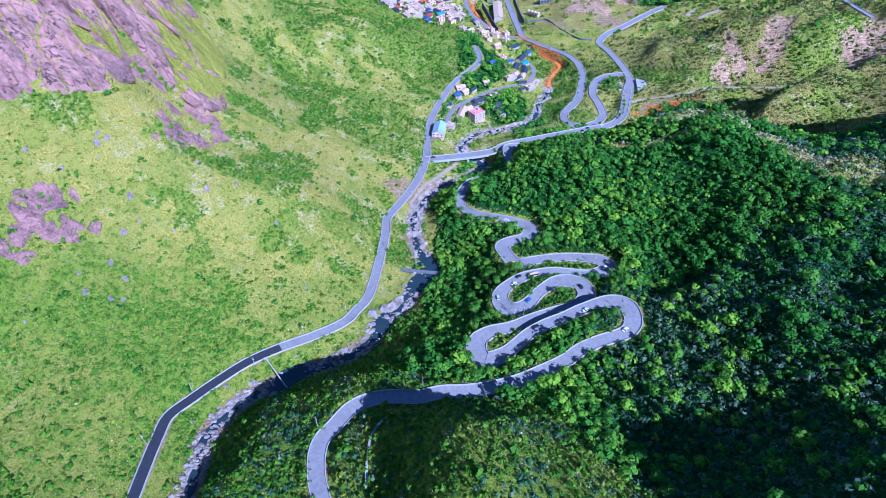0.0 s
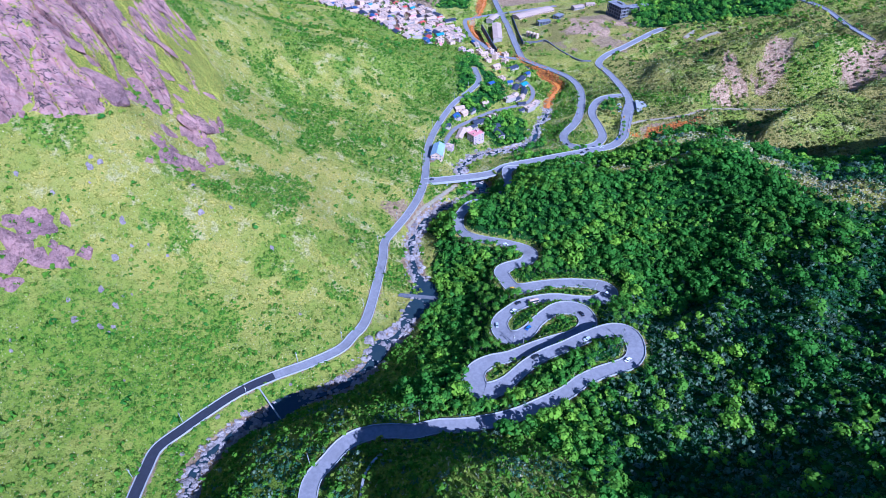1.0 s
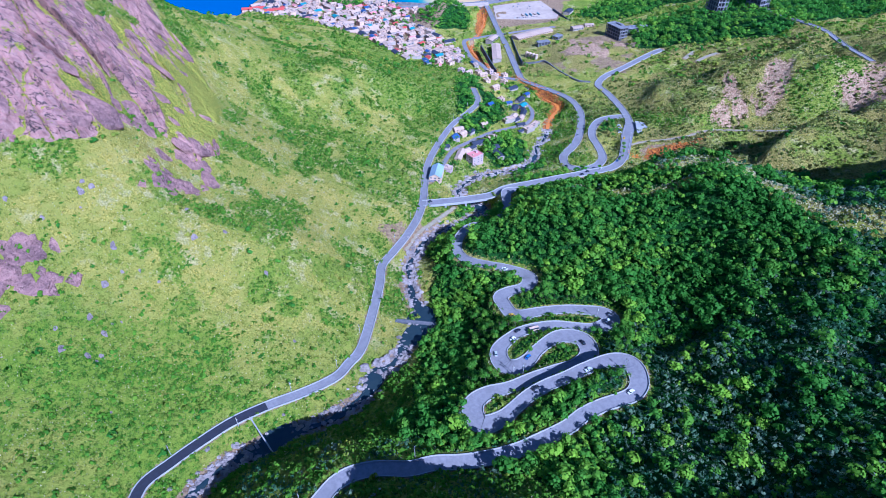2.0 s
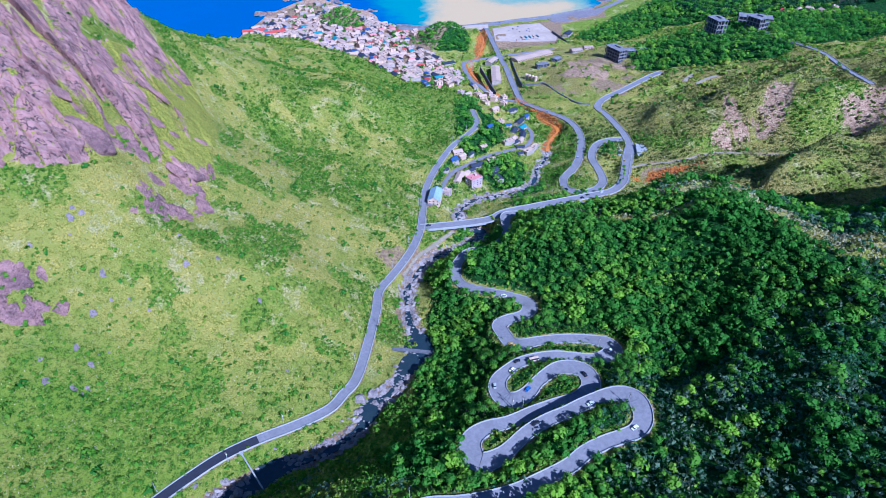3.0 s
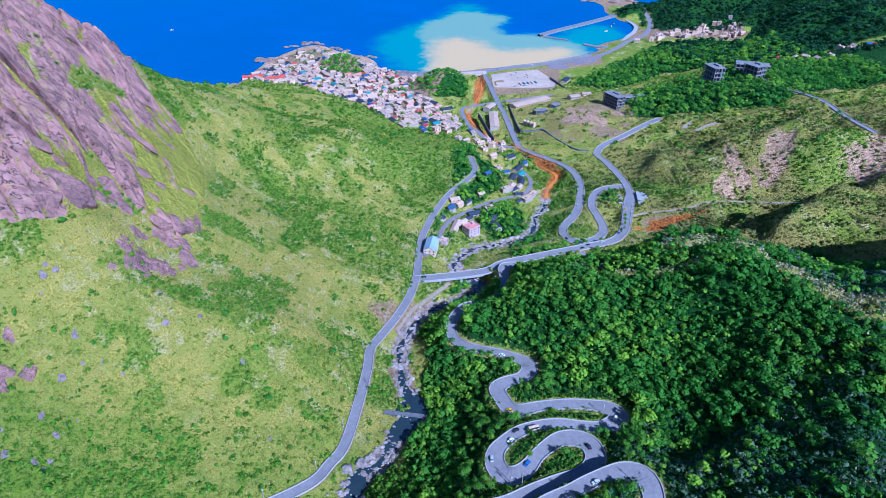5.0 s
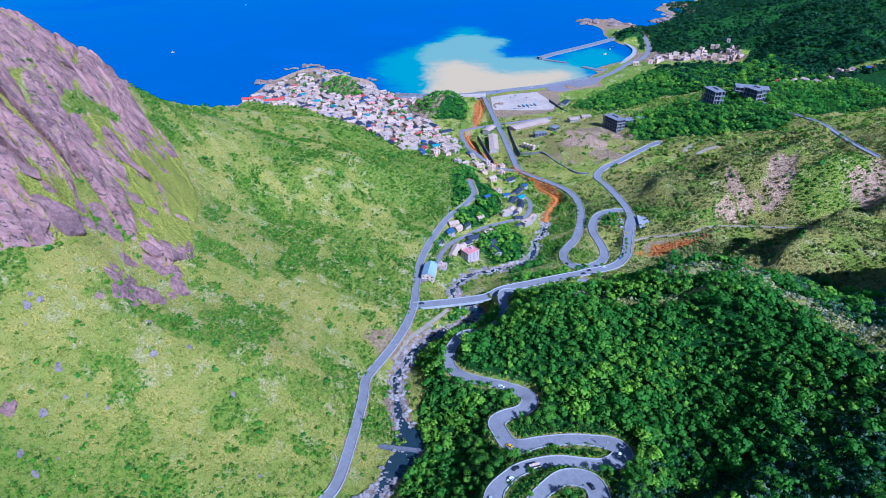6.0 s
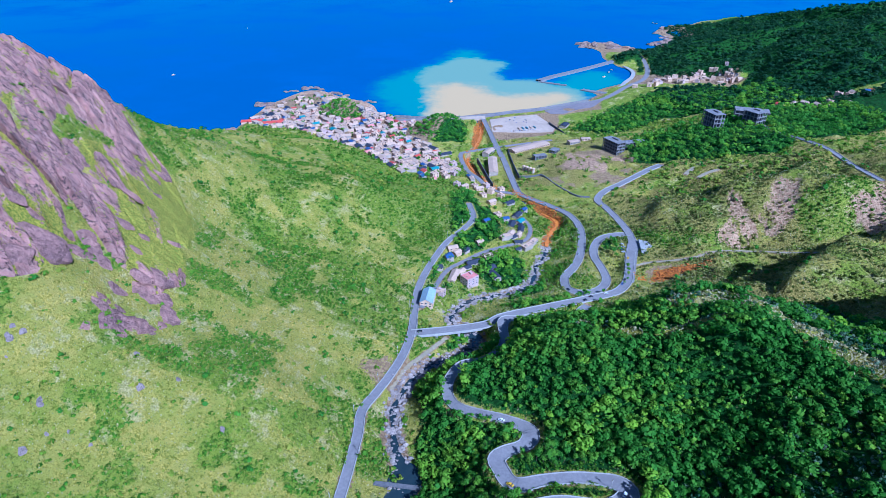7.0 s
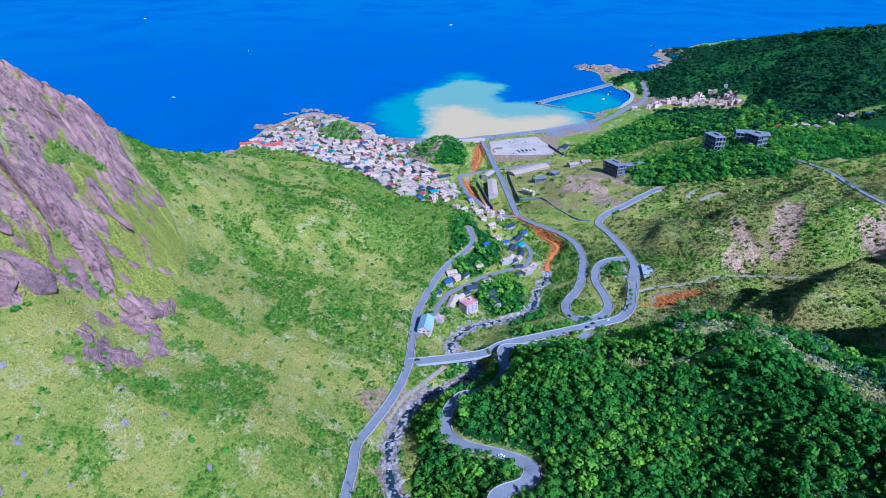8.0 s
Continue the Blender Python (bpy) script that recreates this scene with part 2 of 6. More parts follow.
def soft(a):
    a = np.clip(a, 0, 1)
    return a * a * (3 - 2 * a)


def sides(line):
    """The unit vector to the left of a line's course, at each of its points."""
    d = np.gradient(line[:, :2], axis=0)
    d /= np.linalg.norm(d, axis=1)[:, None] + 1e-9
    return np.stack([-d[:, 1], d[:, 0]], 1)


# ---- lines of the land: roads, streams, crests and feet of slopes ----
VALLEY_ROAD = [(-160, 134, 90), (-161, 156, 88), (-161, 170, 87), (-160, 183, 86), (-151, 196, 84), (-139, 211, 82), (-125, 226, 80), (-107, 239, 78), (-86, 252, 75), (-69, 265, 73), (-62, 278, 71), (-54, 298, 69), (-48, 357, 68), (-48, 385, 66), (-40, 406, 64), (-31, 427, 63), (-22, 454, 62), (-17, 484, 60), (-16, 522, 57), (-14, 564, 54), (-4, 610, 52), (14, 662, 51), (35, 700, 49), (48, 734, 47), (44, 779, 45)]
HAIRPINS_UPPER = [(-52, 110, 143), (-55, 118, 142), (-57, 129, 141.3), (-56, 138, 140.5), (-51, 146, 139.5), (-46, 154, 138.6), (-40, 159, 138), (-32, 162, 137.4), (-24, 163, 137), (-12, 163, 136.8), (-1, 166, 136.4), (13, 167, 136), (28, 170, 135.5), (40, 174, 135), (50, 179, 134.5), (65, 187, 134), (75, 195, 133.4), (86, 201, 132.7), (96, 205, 132), (104, 209, 131.3), (109, 216, 130.6), (110, 225, 130), (108, 231, 129.3), (102, 234, 128.6), (93, 233, 128), (82, 229, 127), (72, 224, 126.2), (60, 219, 125.3), (50, 213, 124.5), (43, 207, 123.8), (35, 200, 123)]
HAIRPINS_MIDDLE = [(35, 200, 123), (26, 196, 122.5), (21, 198, 122), (19, 205, 121.5), (21, 212, 121), (29, 218, 120.5), (41, 222, 119.8), (55, 229, 119.2), (69, 235, 118.6), (80, 239, 118), (88, 245, 117.3), (91, 252, 116.6), (89, 260, 116), (82, 264, 115.4), (74, 264, 114.6), (67, 260, 113.8), (60, 254, 113), (54, 247, 112.2), (47, 243, 111.4), (40, 245, 110.4), (37, 253, 109.5), (39, 261, 108.8), (46, 269, 108.2), (54, 275, 107.7), (65, 279, 107.2), (77, 281, 106.6), (91, 280, 105.8), (102, 280, 105), (111, 284, 104.3), (115, 290, 103.5), (111, 296, 102.7), (103, 299, 102), (91, 301, 101.2), (79, 301, 100.4), (67, 300, 99.4), (57, 298, 98.4), (50, 301, 97)]
HAIRPINS_LOWER = [(50, 301, 97), (46, 310, 96), (44, 319, 95), (51, 326, 94), (63, 332, 93), (68, 341, 92), (65, 349, 90), (52, 357, 89), (35, 364, 87), (21, 372, 85), (15, 384, 83), (15, 399, 82), (20, 413, 80), (28, 423, 79), (42, 427, 78), (55, 440, 76), (62, 458, 73), (63, 482, 69), (65, 493, 68), (72, 497, 67), (91, 500, 66), (112, 504, 64), (132, 512, 61), (147, 528, 60)]
BRIDGE_ROAD = [(-17, 484, 60), (19, 490, 60), (49, 495, 62), (65, 504, 64), (98, 517, 63), (126, 528, 62), (157, 544, 58), (184, 561, 53), (201, 583, 50), (210, 607, 49), (222, 644, 48), (232, 672, 47), (234, 701, 46), (231, 733, 45), (225, 767, 44), (219, 795, 43), (233, 817, 46), (262, 840, 48), (309, 869, 58), (327, 876, 62)]
LOOP_ROAD = [(233, 694, 46), (214, 693, 45), (198, 686, 44), (186, 666, 44), (181, 642, 45), (183, 618, 46), (183, 594, 46), (173, 575, 48), (159, 564, 50), (145, 563, 51), (137, 575, 49), (140, 599, 46), (153, 620, 44), (166, 649, 41), (178, 694, 38), (183, 735, 35), (176, 772, 33), (158, 802, 30), (138, 826, 28), (122, 852, 25), (119, 878, 22), (116, 922, 20), (113, 969, 19), (110, 1016, 17), (105, 1077, 13), (98, 1175, 9), (91, 1262, 6)]
WORKS_STREET = [(114, 851, 26), (82, 873, 23), (63, 922, 20), (47, 964, 17), (39, 1034, 14), (54, 1053, 14), (127, 1083, 14), (208, 1114, 14)]
VILLAGE_LANE = [(-10, 525, 58), (0, 562, 52), (14, 609, 46), (33, 634, 43), (60, 662, 40), (88, 681, 37), (111, 700, 34), (121, 733, 32), (115, 768, 30)]
COAST_ROAD = [(-91, 1257, 5), (-21, 1262, 5), (86, 1280, 5), (148, 1308, 5), (211, 1329, 5), (279, 1364, 5), (349, 1395, 6), (398, 1442, 6), (461, 1528, 6), (512, 1584, 6), (549, 1657, 7), (577, 1772, 8), (588, 1878, 9)]
STREAM_UPPER = [(-136, 137, 82), (-137, 154, 80), (-139, 172, 78), (-131, 190, 76), (-121, 203, 74), (-106, 212, 72), (-94, 224, 71), (-69, 234, 70), (-49, 254, 68), (-42, 273, 67), (-31, 284, 66), (-19, 311, 65), (-11, 325, 64), (-22, 359, 60), (-26, 393, 58), (-23, 409, 56), (-14, 434, 54), (4, 454, 51), (29, 471, 50), (42, 490, 48), (26, 512, 46)]
STREAM_LOWER = [(26, 512, 46), (19, 530, 44), (37, 561, 41), (67, 576, 38), (98, 592, 36), (111, 620, 32), (118, 649, 29), (132, 678, 27), (143, 724, 25), (161, 766, 23), (150, 795, 21), (135, 826, 18), (114, 859, 16), (92, 894, 14), (69, 950, 11), (51, 1023, 8), (66, 1094, 5), (80, 1169, 3), (86, 1276, 0)]
TERRACE_LANES = [[(345, 830, 67), (354, 838, 70), (362, 843, 72)], [(354, 810, 71), (368, 815, 76), (382, 817, 80)]]
SMELTER_ROAD = [(508, 691, 119), (505, 733, 118), (508, 755, 116), (512, 811, 114), (504, 851, 111), (507, 912, 100), (508, 1001, 88), (508, 1050, 82)]
DIRT_TRACK = [(220, 618, 49), (237, 623, 50), (265, 619, 56), (283, 620, 59), (310, 628, 62), (344, 623, 65), (376, 607, 73), (396, 594, 81)]
RIVER_TRACK = [(-30, 416, 58), (-21, 440, 57), (-8, 457, 56), (14, 485, 55)]
WEST_LOW = [(-208, 169, 108), (-175, 184, 99), (-175, 212, 107), (-159, 253, 100), (-114, 274, 88), (-91, 331, 97), (-83, 384, 86), (-95, 469, 89), (-68, 543, 74), (-34, 682, 54)]
WEST_MIDDLE = [(-260, 150, 118), (-215, 212, 115), (-213, 238, 126), (-194, 269, 124), (-202, 295, 140), (-142, 306, 109), (-130, 353, 128), (-102, 363, 112), (-138, 435, 114), (-140, 589, 91), (-80, 644, 82), (-73, 706, 92), (20, 738, 52)]
WEST_HIGH = [(-300, 220, 165), (-250, 300, 175), (-186, 380, 149), (-196, 377, 160), (-172, 425, 144), (-184, 531, 125), (-224, 551, 153), (-211, 661, 141), (-144, 674, 115), (-60, 800, 62), (5, 804, 48)]
WEST_CLIFF = [(-340, 290, 245), (-236, 366, 211), (-231, 396, 203), (-243, 396, 226), (-203, 372, 186), (-194, 418, 158), (-250, 563, 181), (-251, 601, 176)]
WEST_CREST = [(-460, 430, 345), (-380, 515, 312), (-343, 556, 290), (-328, 569, 276), (-306, 584, 253), (-292, 612, 223), (-305, 660, 195), (-318, 710, 168), (-330, 420, 285), (-283, 484, 257), (-345, 826, 124), (-350, 912, 92), (-341, 976, 62), (-346, 1069, 35)]
WEST_BACK = [(-600, 480, 220), (-500, 640, 130), (-440, 700, 70), (-400, 640, 150), (-450, 850, 20), (-440, 1000, 5), (-430, 1100, 2), (-413, 1178, 0)]
WEST_SHOULDER = [(-308, 1115, 28), (-235, 1065, 32), (-180, 1000, 46), (-240, 900, 84), (-150, 850, 66), (-119, 930, 40), (-65, 880, 40), (-260, 800, 112)]
SPUR = [(-26, 138, 150), (-5, 98, 190), (7, 109, 203), (19, 99, 205), (37, 106, 186), (43, 108, 185), (58, 108, 181), (-18, 107, 168), (-32, 121, 158), (3, 82, 201), (20, 80, 207), (45, 82, 200), (-12, 84, 178), (53, 140, 158), (30, 122, 182), (-26, 94, 158), (-24, 116, 158), (4, 126, 178), (18, 124, 180), (-8, 145, 150), (12, 146, 150), (34, 140, 156), (21, 156, 142), (79, 172, 136), (103, 146, 158), (139, 128, 168), (165, 118, 188), (144, 183, 147), (179, 185, 165), (-36, 88, 154), (84, 118, 160), (78, 105, 170), (98, 92, 190)]
SPUR_FOOT = [(22, 255, 97), (26, 272, 93), (24, 240, 101)]
SPUR_WEST = [(-75, 155, 128), (-98, 180, 103), (-65, 172, 123), (-42, 170, 137), (-66, 196, 104), (-30, 205, 106), (-10, 230, 96), (7, 225, 107), (-70, 130, 134), (-100, 130, 122), (-20, 260, 80), (-4, 355, 60), (-6, 413, 56)]
EAST_SLOPE = [(153, 255, 125), (186, 249, 142), (151, 309, 121), (151, 323, 115), (105, 329, 101), (83, 352, 101), (73, 373, 108), (108, 364, 126), (122, 346, 120), (172, 349, 142), (194, 322, 142), (206, 292, 146), (33, 311, 84), (26, 430, 80), (52, 420, 92)]
EAST_CREST = [(80, 450, 96), (100, 440, 108), (112, 405, 127), (128, 400, 130), (154, 412, 134), (176, 430, 137), (197, 402, 155), (186, 361, 162), (233, 336, 165), (241, 402, 147), (242, 347, 161), (235, 307, 172), (238, 276, 167), (300, 250, 190)]
EAST_NORTH = [(120, 470, 88), (150, 480, 84), (190, 500, 80), (230, 495, 88), (205, 540, 62), (250, 560, 60), (232, 590, 44), (280, 470, 110)]
# A hollow, and an unseen high ridge added beside it to shade it.
HOLLOW_AND_SHADE_RIDGE = [(275, 345, 164), (312, 300, 190), (285, 385, 140), (308, 431, 122), (330, 425, 113), (360, 425, 118), (345, 372, 190), (368, 345, 222), (340, 335, 206), (400, 385, 196), (420, 330, 236), (420, 470, 140)]
EAST_GULLY = [(260, 573, 62), (315, 565, 68), (332, 596, 62), (372, 583, 82), (320, 514, 95), (357, 539, 102), (356, 491, 115), (285, 520, 84), (307, 661, 76), (297, 759, 63), (337, 652, 68), (403, 621, 84), (393, 666, 101), (439, 618, 92), (436, 659, 124), (480, 560, 134), (460, 420, 175), (450, 300, 220)]
# Ground out of view; its eastern hills are added to shade the near slope.
UNSEEN_HEIGHTS = [(118, 70, 222), (150, 48, 250), (200, 70, 230), (240, 90, 222), (330, 100, 245), (40, 30, 212), (-60, 20, 160), (-140, 40, 112), (-200, 40, 140), (-320, 40, 200), (0, -120, 190), (200, -150, 250), (-200, -150, 200), (500, 0, 280)]
VILLAGE_HILL = [(32, 592, 46), (64, 636, 42), (67, 692, 40), (114, 687, 32), (60, 760, 38), (100, 760, 26), (2, 610, 50), (45, 530, 48), (70, 545, 48), (100, 550, 52), (130, 610, 36), (150, 680, 32), (205, 620, 40), (165, 590, 47), (160, 720, 28)]
TOWN = [(-320, 1239, 6), (-262, 1297, 6), (-188, 1279, 6), (-111, 1218, 8), (-42, 1202, 8), (-180, 1090, 18), (-119, 1006, 26), (-65, 945, 30), (-100, 1103, 14), (-35, 1041, 16), (5, 951, 22), (23, 881, 27), (-380, 1234, 6), (131, 1247, 6), (218, 1287, 6), (213, 1176, 7), (135, 1164, 7), (345, 1323, 8)]
TOWN_MOUNDS = [(-8, 1185, 36), (0, 1150, 30), (-30, 1160, 16), (25, 1150, 14), (-215, 1315, 26), (-240, 1320, 12), (-190, 1320, 12), (-205, 1255, 14)]
SMELTER_HILL = [(237, 1134, 16), (216, 1022, 30), (270, 1010, 40), (191, 891, 46), (217, 854, 45), (160, 902, 32), (296, 966, 44), (326, 1113, 24), (440, 1179, 30), (430, 1325, 14), (456, 1068, 66), (392, 928, 78), (536, 1060, 84), (451, 952, 88), (373, 831, 72), (390, 786, 83), (441, 751, 98), (491, 724, 112), (504, 837, 110), (600, 850, 100), (620, 700, 150)]
BACK_COUNTRY = [(484, 1313, 30), (582, 1323, 40), (617, 1125, 78), (644, 1068, 90), (737, 1129, 93), (763, 1112, 102), (577, 1511, 20), (666, 1529, 24), (708, 1501, 30), (680, 1607, 32), (780, 1557, 58), (815, 1480, 86), (837, 1304, 102), (696, 979, 108), (900, 900, 170), (1100, 1300, 160)]
FAR_HEADLAND = [(530, 1805, 30), (560, 1840, 16), (620, 1760, 20), (700, 1800, 40), (794, 1920, 44), (907, 1992, 50), (1036, 1979, 72), (1112, 1948, 116), (1179, 1900, 130), (1262, 1878, 136), (1500, 1850, 170), (1700, 2100, 120), (881, 2231, 26), (1000, 2300, 26), (1300, 2400, 40), (940, 2120, 40)]
SHORE = [(-400, 1235, 1), (-392, 1300, 1), (-390, 1360, 0), (-355, 1440, 0), (-335, 1480, 0), (-303, 1500, 0), (-238, 1446, 0), (-158, 1386, 0), (-94, 1293, 0), (-40, 1284, 0), (26, 1278, 0), (148, 1318, 0), (211, 1342, 0), (279, 1378, 0), (335, 1410, 0), (349, 1486, 0), (377, 1462, 0), (451, 1567, 0), (483, 1607, 0), (508, 1655, 0), (506, 1750, 0), (495, 1805, 0)]
FAR_SHORE = [(465, 2044, 0), (490, 1960, 0), (523, 2110, 0), (578, 2065, 0), (614, 1996, 0), (654, 1980, 0), (700, 2042, 0), (780, 2147, 0), (774, 2217, 0), (768, 2292, 0), (873, 2423, 0), (936, 2450, 0), (1025, 2544, 0)]
SEABED = [(-470, 1200, -14), (-440, 1330, -14), (-420, 1500, -16), (-300, 1590, -16), (-180, 1480, -12), (-70, 1370, -8), (30, 1360, -6), (150, 1400, -6), (260, 1460, -6), (300, 1560, -8), (400, 1620, -6), (440, 1700, -6), (400, 1830, -10), (400, 2000, -14), (540, 2200, -14), (660, 2120, -8), (680, 2350, -16), (850, 2560, -16), (1100, 2700, -16), (-200, 2000, -30), (-700, 1600, -30), (-700, 900, -30), (300, 2500, -30), (1700, 2700, -16)]

ROADS = {
    "valley": ([(-152, 60, 97), (-158, 100, 93)] + VALLEY_ROAD, 3.2),
    "hairpins": ([(-38, 70, 147), (-46, 92, 145)] + HAIRPINS_UPPER + HAIRPINS_MIDDLE[1:] + HAIRPINS_LOWER[1:], 3.6),
    "bridge": (BRIDGE_ROAD, 4.3),
    "loop": (LOOP_ROAD, 4.2),
    "works": (WORKS_STREET, 3.5),
    "lane": (VILLAGE_LANE, 2.4),
    "coast": (COAST_ROAD, 6.0),
    "smelter": (SMELTER_ROAD, 3.4),
}
TRACKS = {"dirt": (DIRT_TRACK, 1.3), "river": (RIVER_TRACK, 2.0), "upper_lane": (TERRACE_LANES[0], 2.8), "lower_lane": (TERRACE_LANES[1], 2.6)}
LINES = {k: glide(p) for k, (p, w) in {**ROADS, **TRACKS}.items()}
WIDTH = {k: w for k, (p, w) in {**ROADS, **TRACKS}.items()}


def bends(line, w, more):
    """Half the road's width along a line: wider in tight bends."""
    d = np.gradient(line[:, :2], axis=0)
    a = np.unwrap(np.arctan2(d[:, 1], d[:, 0]))
    i = np.arange(len(line))
    turn = np.abs(a[np.minimum(i + 4, len(line) - 1)] - a[np.maximum(i - 4, 0)])
    half = w + more * soft((turn - 0.5) / 1.2)
    return np.convolve(np.pad(half, 3, "edge"), np.ones(7) / 7, "valid")


HALF = {k: bends(LINES[k], WIDTH[k], 1.9 if k == "hairpins" else 0.0) for k in LINES}
STREAM = glide(STREAM_UPPER + STREAM_LOWER[1:], 2.0)


# ---- the ground's height ----
def spread(points):
    """A smooth sheet (thin plate) that hangs on the given lines of the land."""
    p = np.array(points, float)
    keep = []
    for i, q in enumerate(p):
        if all(np.hypot(*(q[:2] - p[j, :2])) > 5.0 for j in keep):
            keep.append(i)
    p = p[keep]
    xy, z, n = p[:, :2] / 100, p[:, 2], len(p)

    def kernel(q):
        d = ((q[:, None] - xy[None]) ** 2).sum(-1)
        return 0.5 * d * np.log(d + 1e-12)

    a = np.zeros((n + 3, n + 3))
    a[:n, :n] = kernel(xy) + 0.02 * np.eye(n)
    a[:n, n], a[:n, n + 1:] = 1, xy
    a[n:, :n] = a[:n, n:].T
    c = np.linalg.solve(a, np.r_[z, 0, 0, 0])

    def height(x, y):
        q = np.stack([x, y], -1).reshape(-1, 2) / 100
        out = np.concatenate([kernel(b) @ c[:n] + c[n] + b @ c[n + 1:] for b in np.array_split(q, max(1, len(q) // 8000))])
        return out.reshape(np.shape(x))

    return height


landform = spread([q for line in (VALLEY_ROAD, HAIRPINS_UPPER, HAIRPINS_MIDDLE, HAIRPINS_LOWER, BRIDGE_ROAD[3:], LOOP_ROAD, WORKS_STREET, VILLAGE_LANE, COAST_ROAD,
                                  SMELTER_ROAD, DIRT_TRACK, RIVER_TRACK, STREAM_UPPER, STREAM_LOWER, WEST_LOW, WEST_MIDDLE, WEST_HIGH, WEST_CLIFF, WEST_CREST, WEST_BACK,
                                  WEST_SHOULDER, SPUR, SPUR_FOOT, SPUR_WEST, EAST_SLOPE, EAST_CREST, EAST_NORTH, HOLLOW_AND_SHADE_RIDGE, EAST_GULLY, UNSEEN_HEIGHTS, VILLAGE_HILL, TOWN, TOWN_MOUNDS,
                                  SMELTER_HILL, BACK_COUNTRY, FAR_HEADLAND, SHORE, FAR_SHORE, SEABED) for q in line])


def axis(*runs):
    """Coordinates along an axis: runs of (start, end, step)."""
    return np.unique(np.concatenate([np.arange(a, b, s) for a, b, s in runs]))


XS = axis((-1400, -700, 60), (-700, -340, 10), (-340, 330, 2.4), (330, 540, 3.4), (540, 700, 6), (700, 1300, 12), (1300, 2601, 60))
YS = axis((-700, -100, 60), (-100, 84, 8), (84, 620, 2.4), (620, 900, 3.6), (900, 1420, 6), (1420, 2100, 11), (2100, 2801, 20))
GX, GY = np.meshgrid(XS, YS)
GZ = landform(GX, GY)


def near_line(line, x, y, reach, half=None):
    """Distance in plan from each place to a line or to its edge, and the line's height there; far places get 1e3."""
    dist, high = np.full(np.shape(x), 1e3), np.zeros(np.shape(x))
    for n, (px, py, pz) in enumerate(line):
        i0, i1 = np.searchsorted(XS, (px - reach, px + reach))
        j0, j1 = np.searchsorted(YS, (py - reach, py + reach))
        d = np.hypot(x[j0:j1, i0:i1] - px, y[j0:j1, i0:i1] - py) - (0 if half is None else half[n])
        better = d < dist[j0:j1, i0:i1]
        dist[j0:j1, i0:i1][better] = d[better]
        high[j0:j1, i0:i1][better] = pz
    return dist, high


road_off, road_high = np.full(GX.shape, 1e3), np.zeros(GX.shape)
for key, line in LINES.items():
    bed = 30 if key == "bridge" else 0
    d, h = near_line(line[bed:], GX, GY, 22, HALF[key][bed:])
    d = np.maximum(d, 0)
    closer = d < road_off
    road_off, road_high = np.where(closer, d, road_off), np.where(closer, h, road_high)
stream_off, stream_high = near_line(STREAM, GX, GY, 30)

# rough relief, then the stream's bed and the shelves of the roads
calm = soft((road_off - 2) / 14) * soft((stream_off - 4) / 10) * soft((GZ - 3) / 10)
GZ = GZ + calm * ((1.6 + 2.4 * soft((GX - 240) / 60) * soft((GY - 430) / 60)) * wave(GX, GY, 26, 3) + 0.5 * wave(GX, GY, 7, 8, 2))
side_hill = soft((GX - 235) / 50) * soft((GY - 440) / 60) * soft((1000 - GY) / 150) * soft((900 - GX) / 200) * calm
GZ = GZ + side_hill * 15 * (0.4 - np.abs(wave(GX * 0.8 + GY * 0.3, GY * 0.9 - GX * 0.4, 95, 71, 4)) * 1.6)
east_hill = soft((GX - 95) / 50) * soft((GY - 150) / 60) * soft((470 - GY) / 60) * soft((300 - GX) / 40) * calm
GZ = GZ + east_hill * 15 * (0.38 - np.abs(wave(GX * 0.8 + GY * 0.25, GY * 0.8 - GX * 0.4, 62, 75, 3)) * 1.5)
far_hill = soft((GX - 560) / 120) * soft((GY - 1150) / 150) * calm
GZ = GZ + far_hill * 50 * (0.30 - np.abs(wave(GX * 0.9 + GY * 0.5, GY - GX * 0.4, 190, 73, 4)) * 1.5)
def ridge(points, tall, steep, gentle):
    """Height of a rib of land along a line: a steep face to the left of its course, a gentle one to the right."""
    out = np.zeros(GX.shape)
    line = glide([(*p, 0) for p in points], 4)
    s = sides(line)
    best = np.full(GX.shape, 1e3)
    for n, ((px, py, _), (sx, sy)) in enumerate(zip(line, s)):
        i0, i1 = np.searchsorted(XS, (px - gentle, px + gentle))
        j0, j1 = np.searchsorted(YS, (py - gentle, py + gentle))
        dx, dy = GX[j0:j1, i0:i1] - px, GY[j0:j1, i0:i1] - py
        d, left = np.hypot(dx, dy), dx * sx + dy * sy > 0
        fade = soft(min(n, len(line) - 1 - n) / 5)
        h = tall * fade * soft(1 - d / np.where(left, steep, gentle))
        near = d < best[j0:j1, i0:i1]
        out[j0:j1, i0:i1] = np.where(near, h, out[j0:j1, i0:i1])
        best[j0:j1, i0:i1] = np.minimum(d, best[j0:j1, i0:i1])
    return out


GZ = GZ + calm * (ridge([(292, 474), (299, 485), (315, 502), (335, 516), (364, 535), (392, 560)], 17, 11, 46) + ridge([(262, 500), (280, 528), (300, 548), (330, 566)], 9, 8, 34)
                  + ridge([(400, 520), (425, 560), (440, 600)], 14, 14, 50) + ridge([(330, 700), (372, 720), (430, 730), (470, 760)], 15, 30, 60) + ridge([(255, 700), (290, 735), (330, 800)], 9, 20, 40))
west_hill = soft((-GX - 60) / 60) * soft((GY - 400) / 120) * soft((1000 - GY) / 80) * calm
rib = 0.3 - np.abs(wave(GX * 0.9 + GY * 0.9, (GY - GX) * 0.35, 38, 72, 3))
GZ = GZ + west_hill * 7.5 * rib
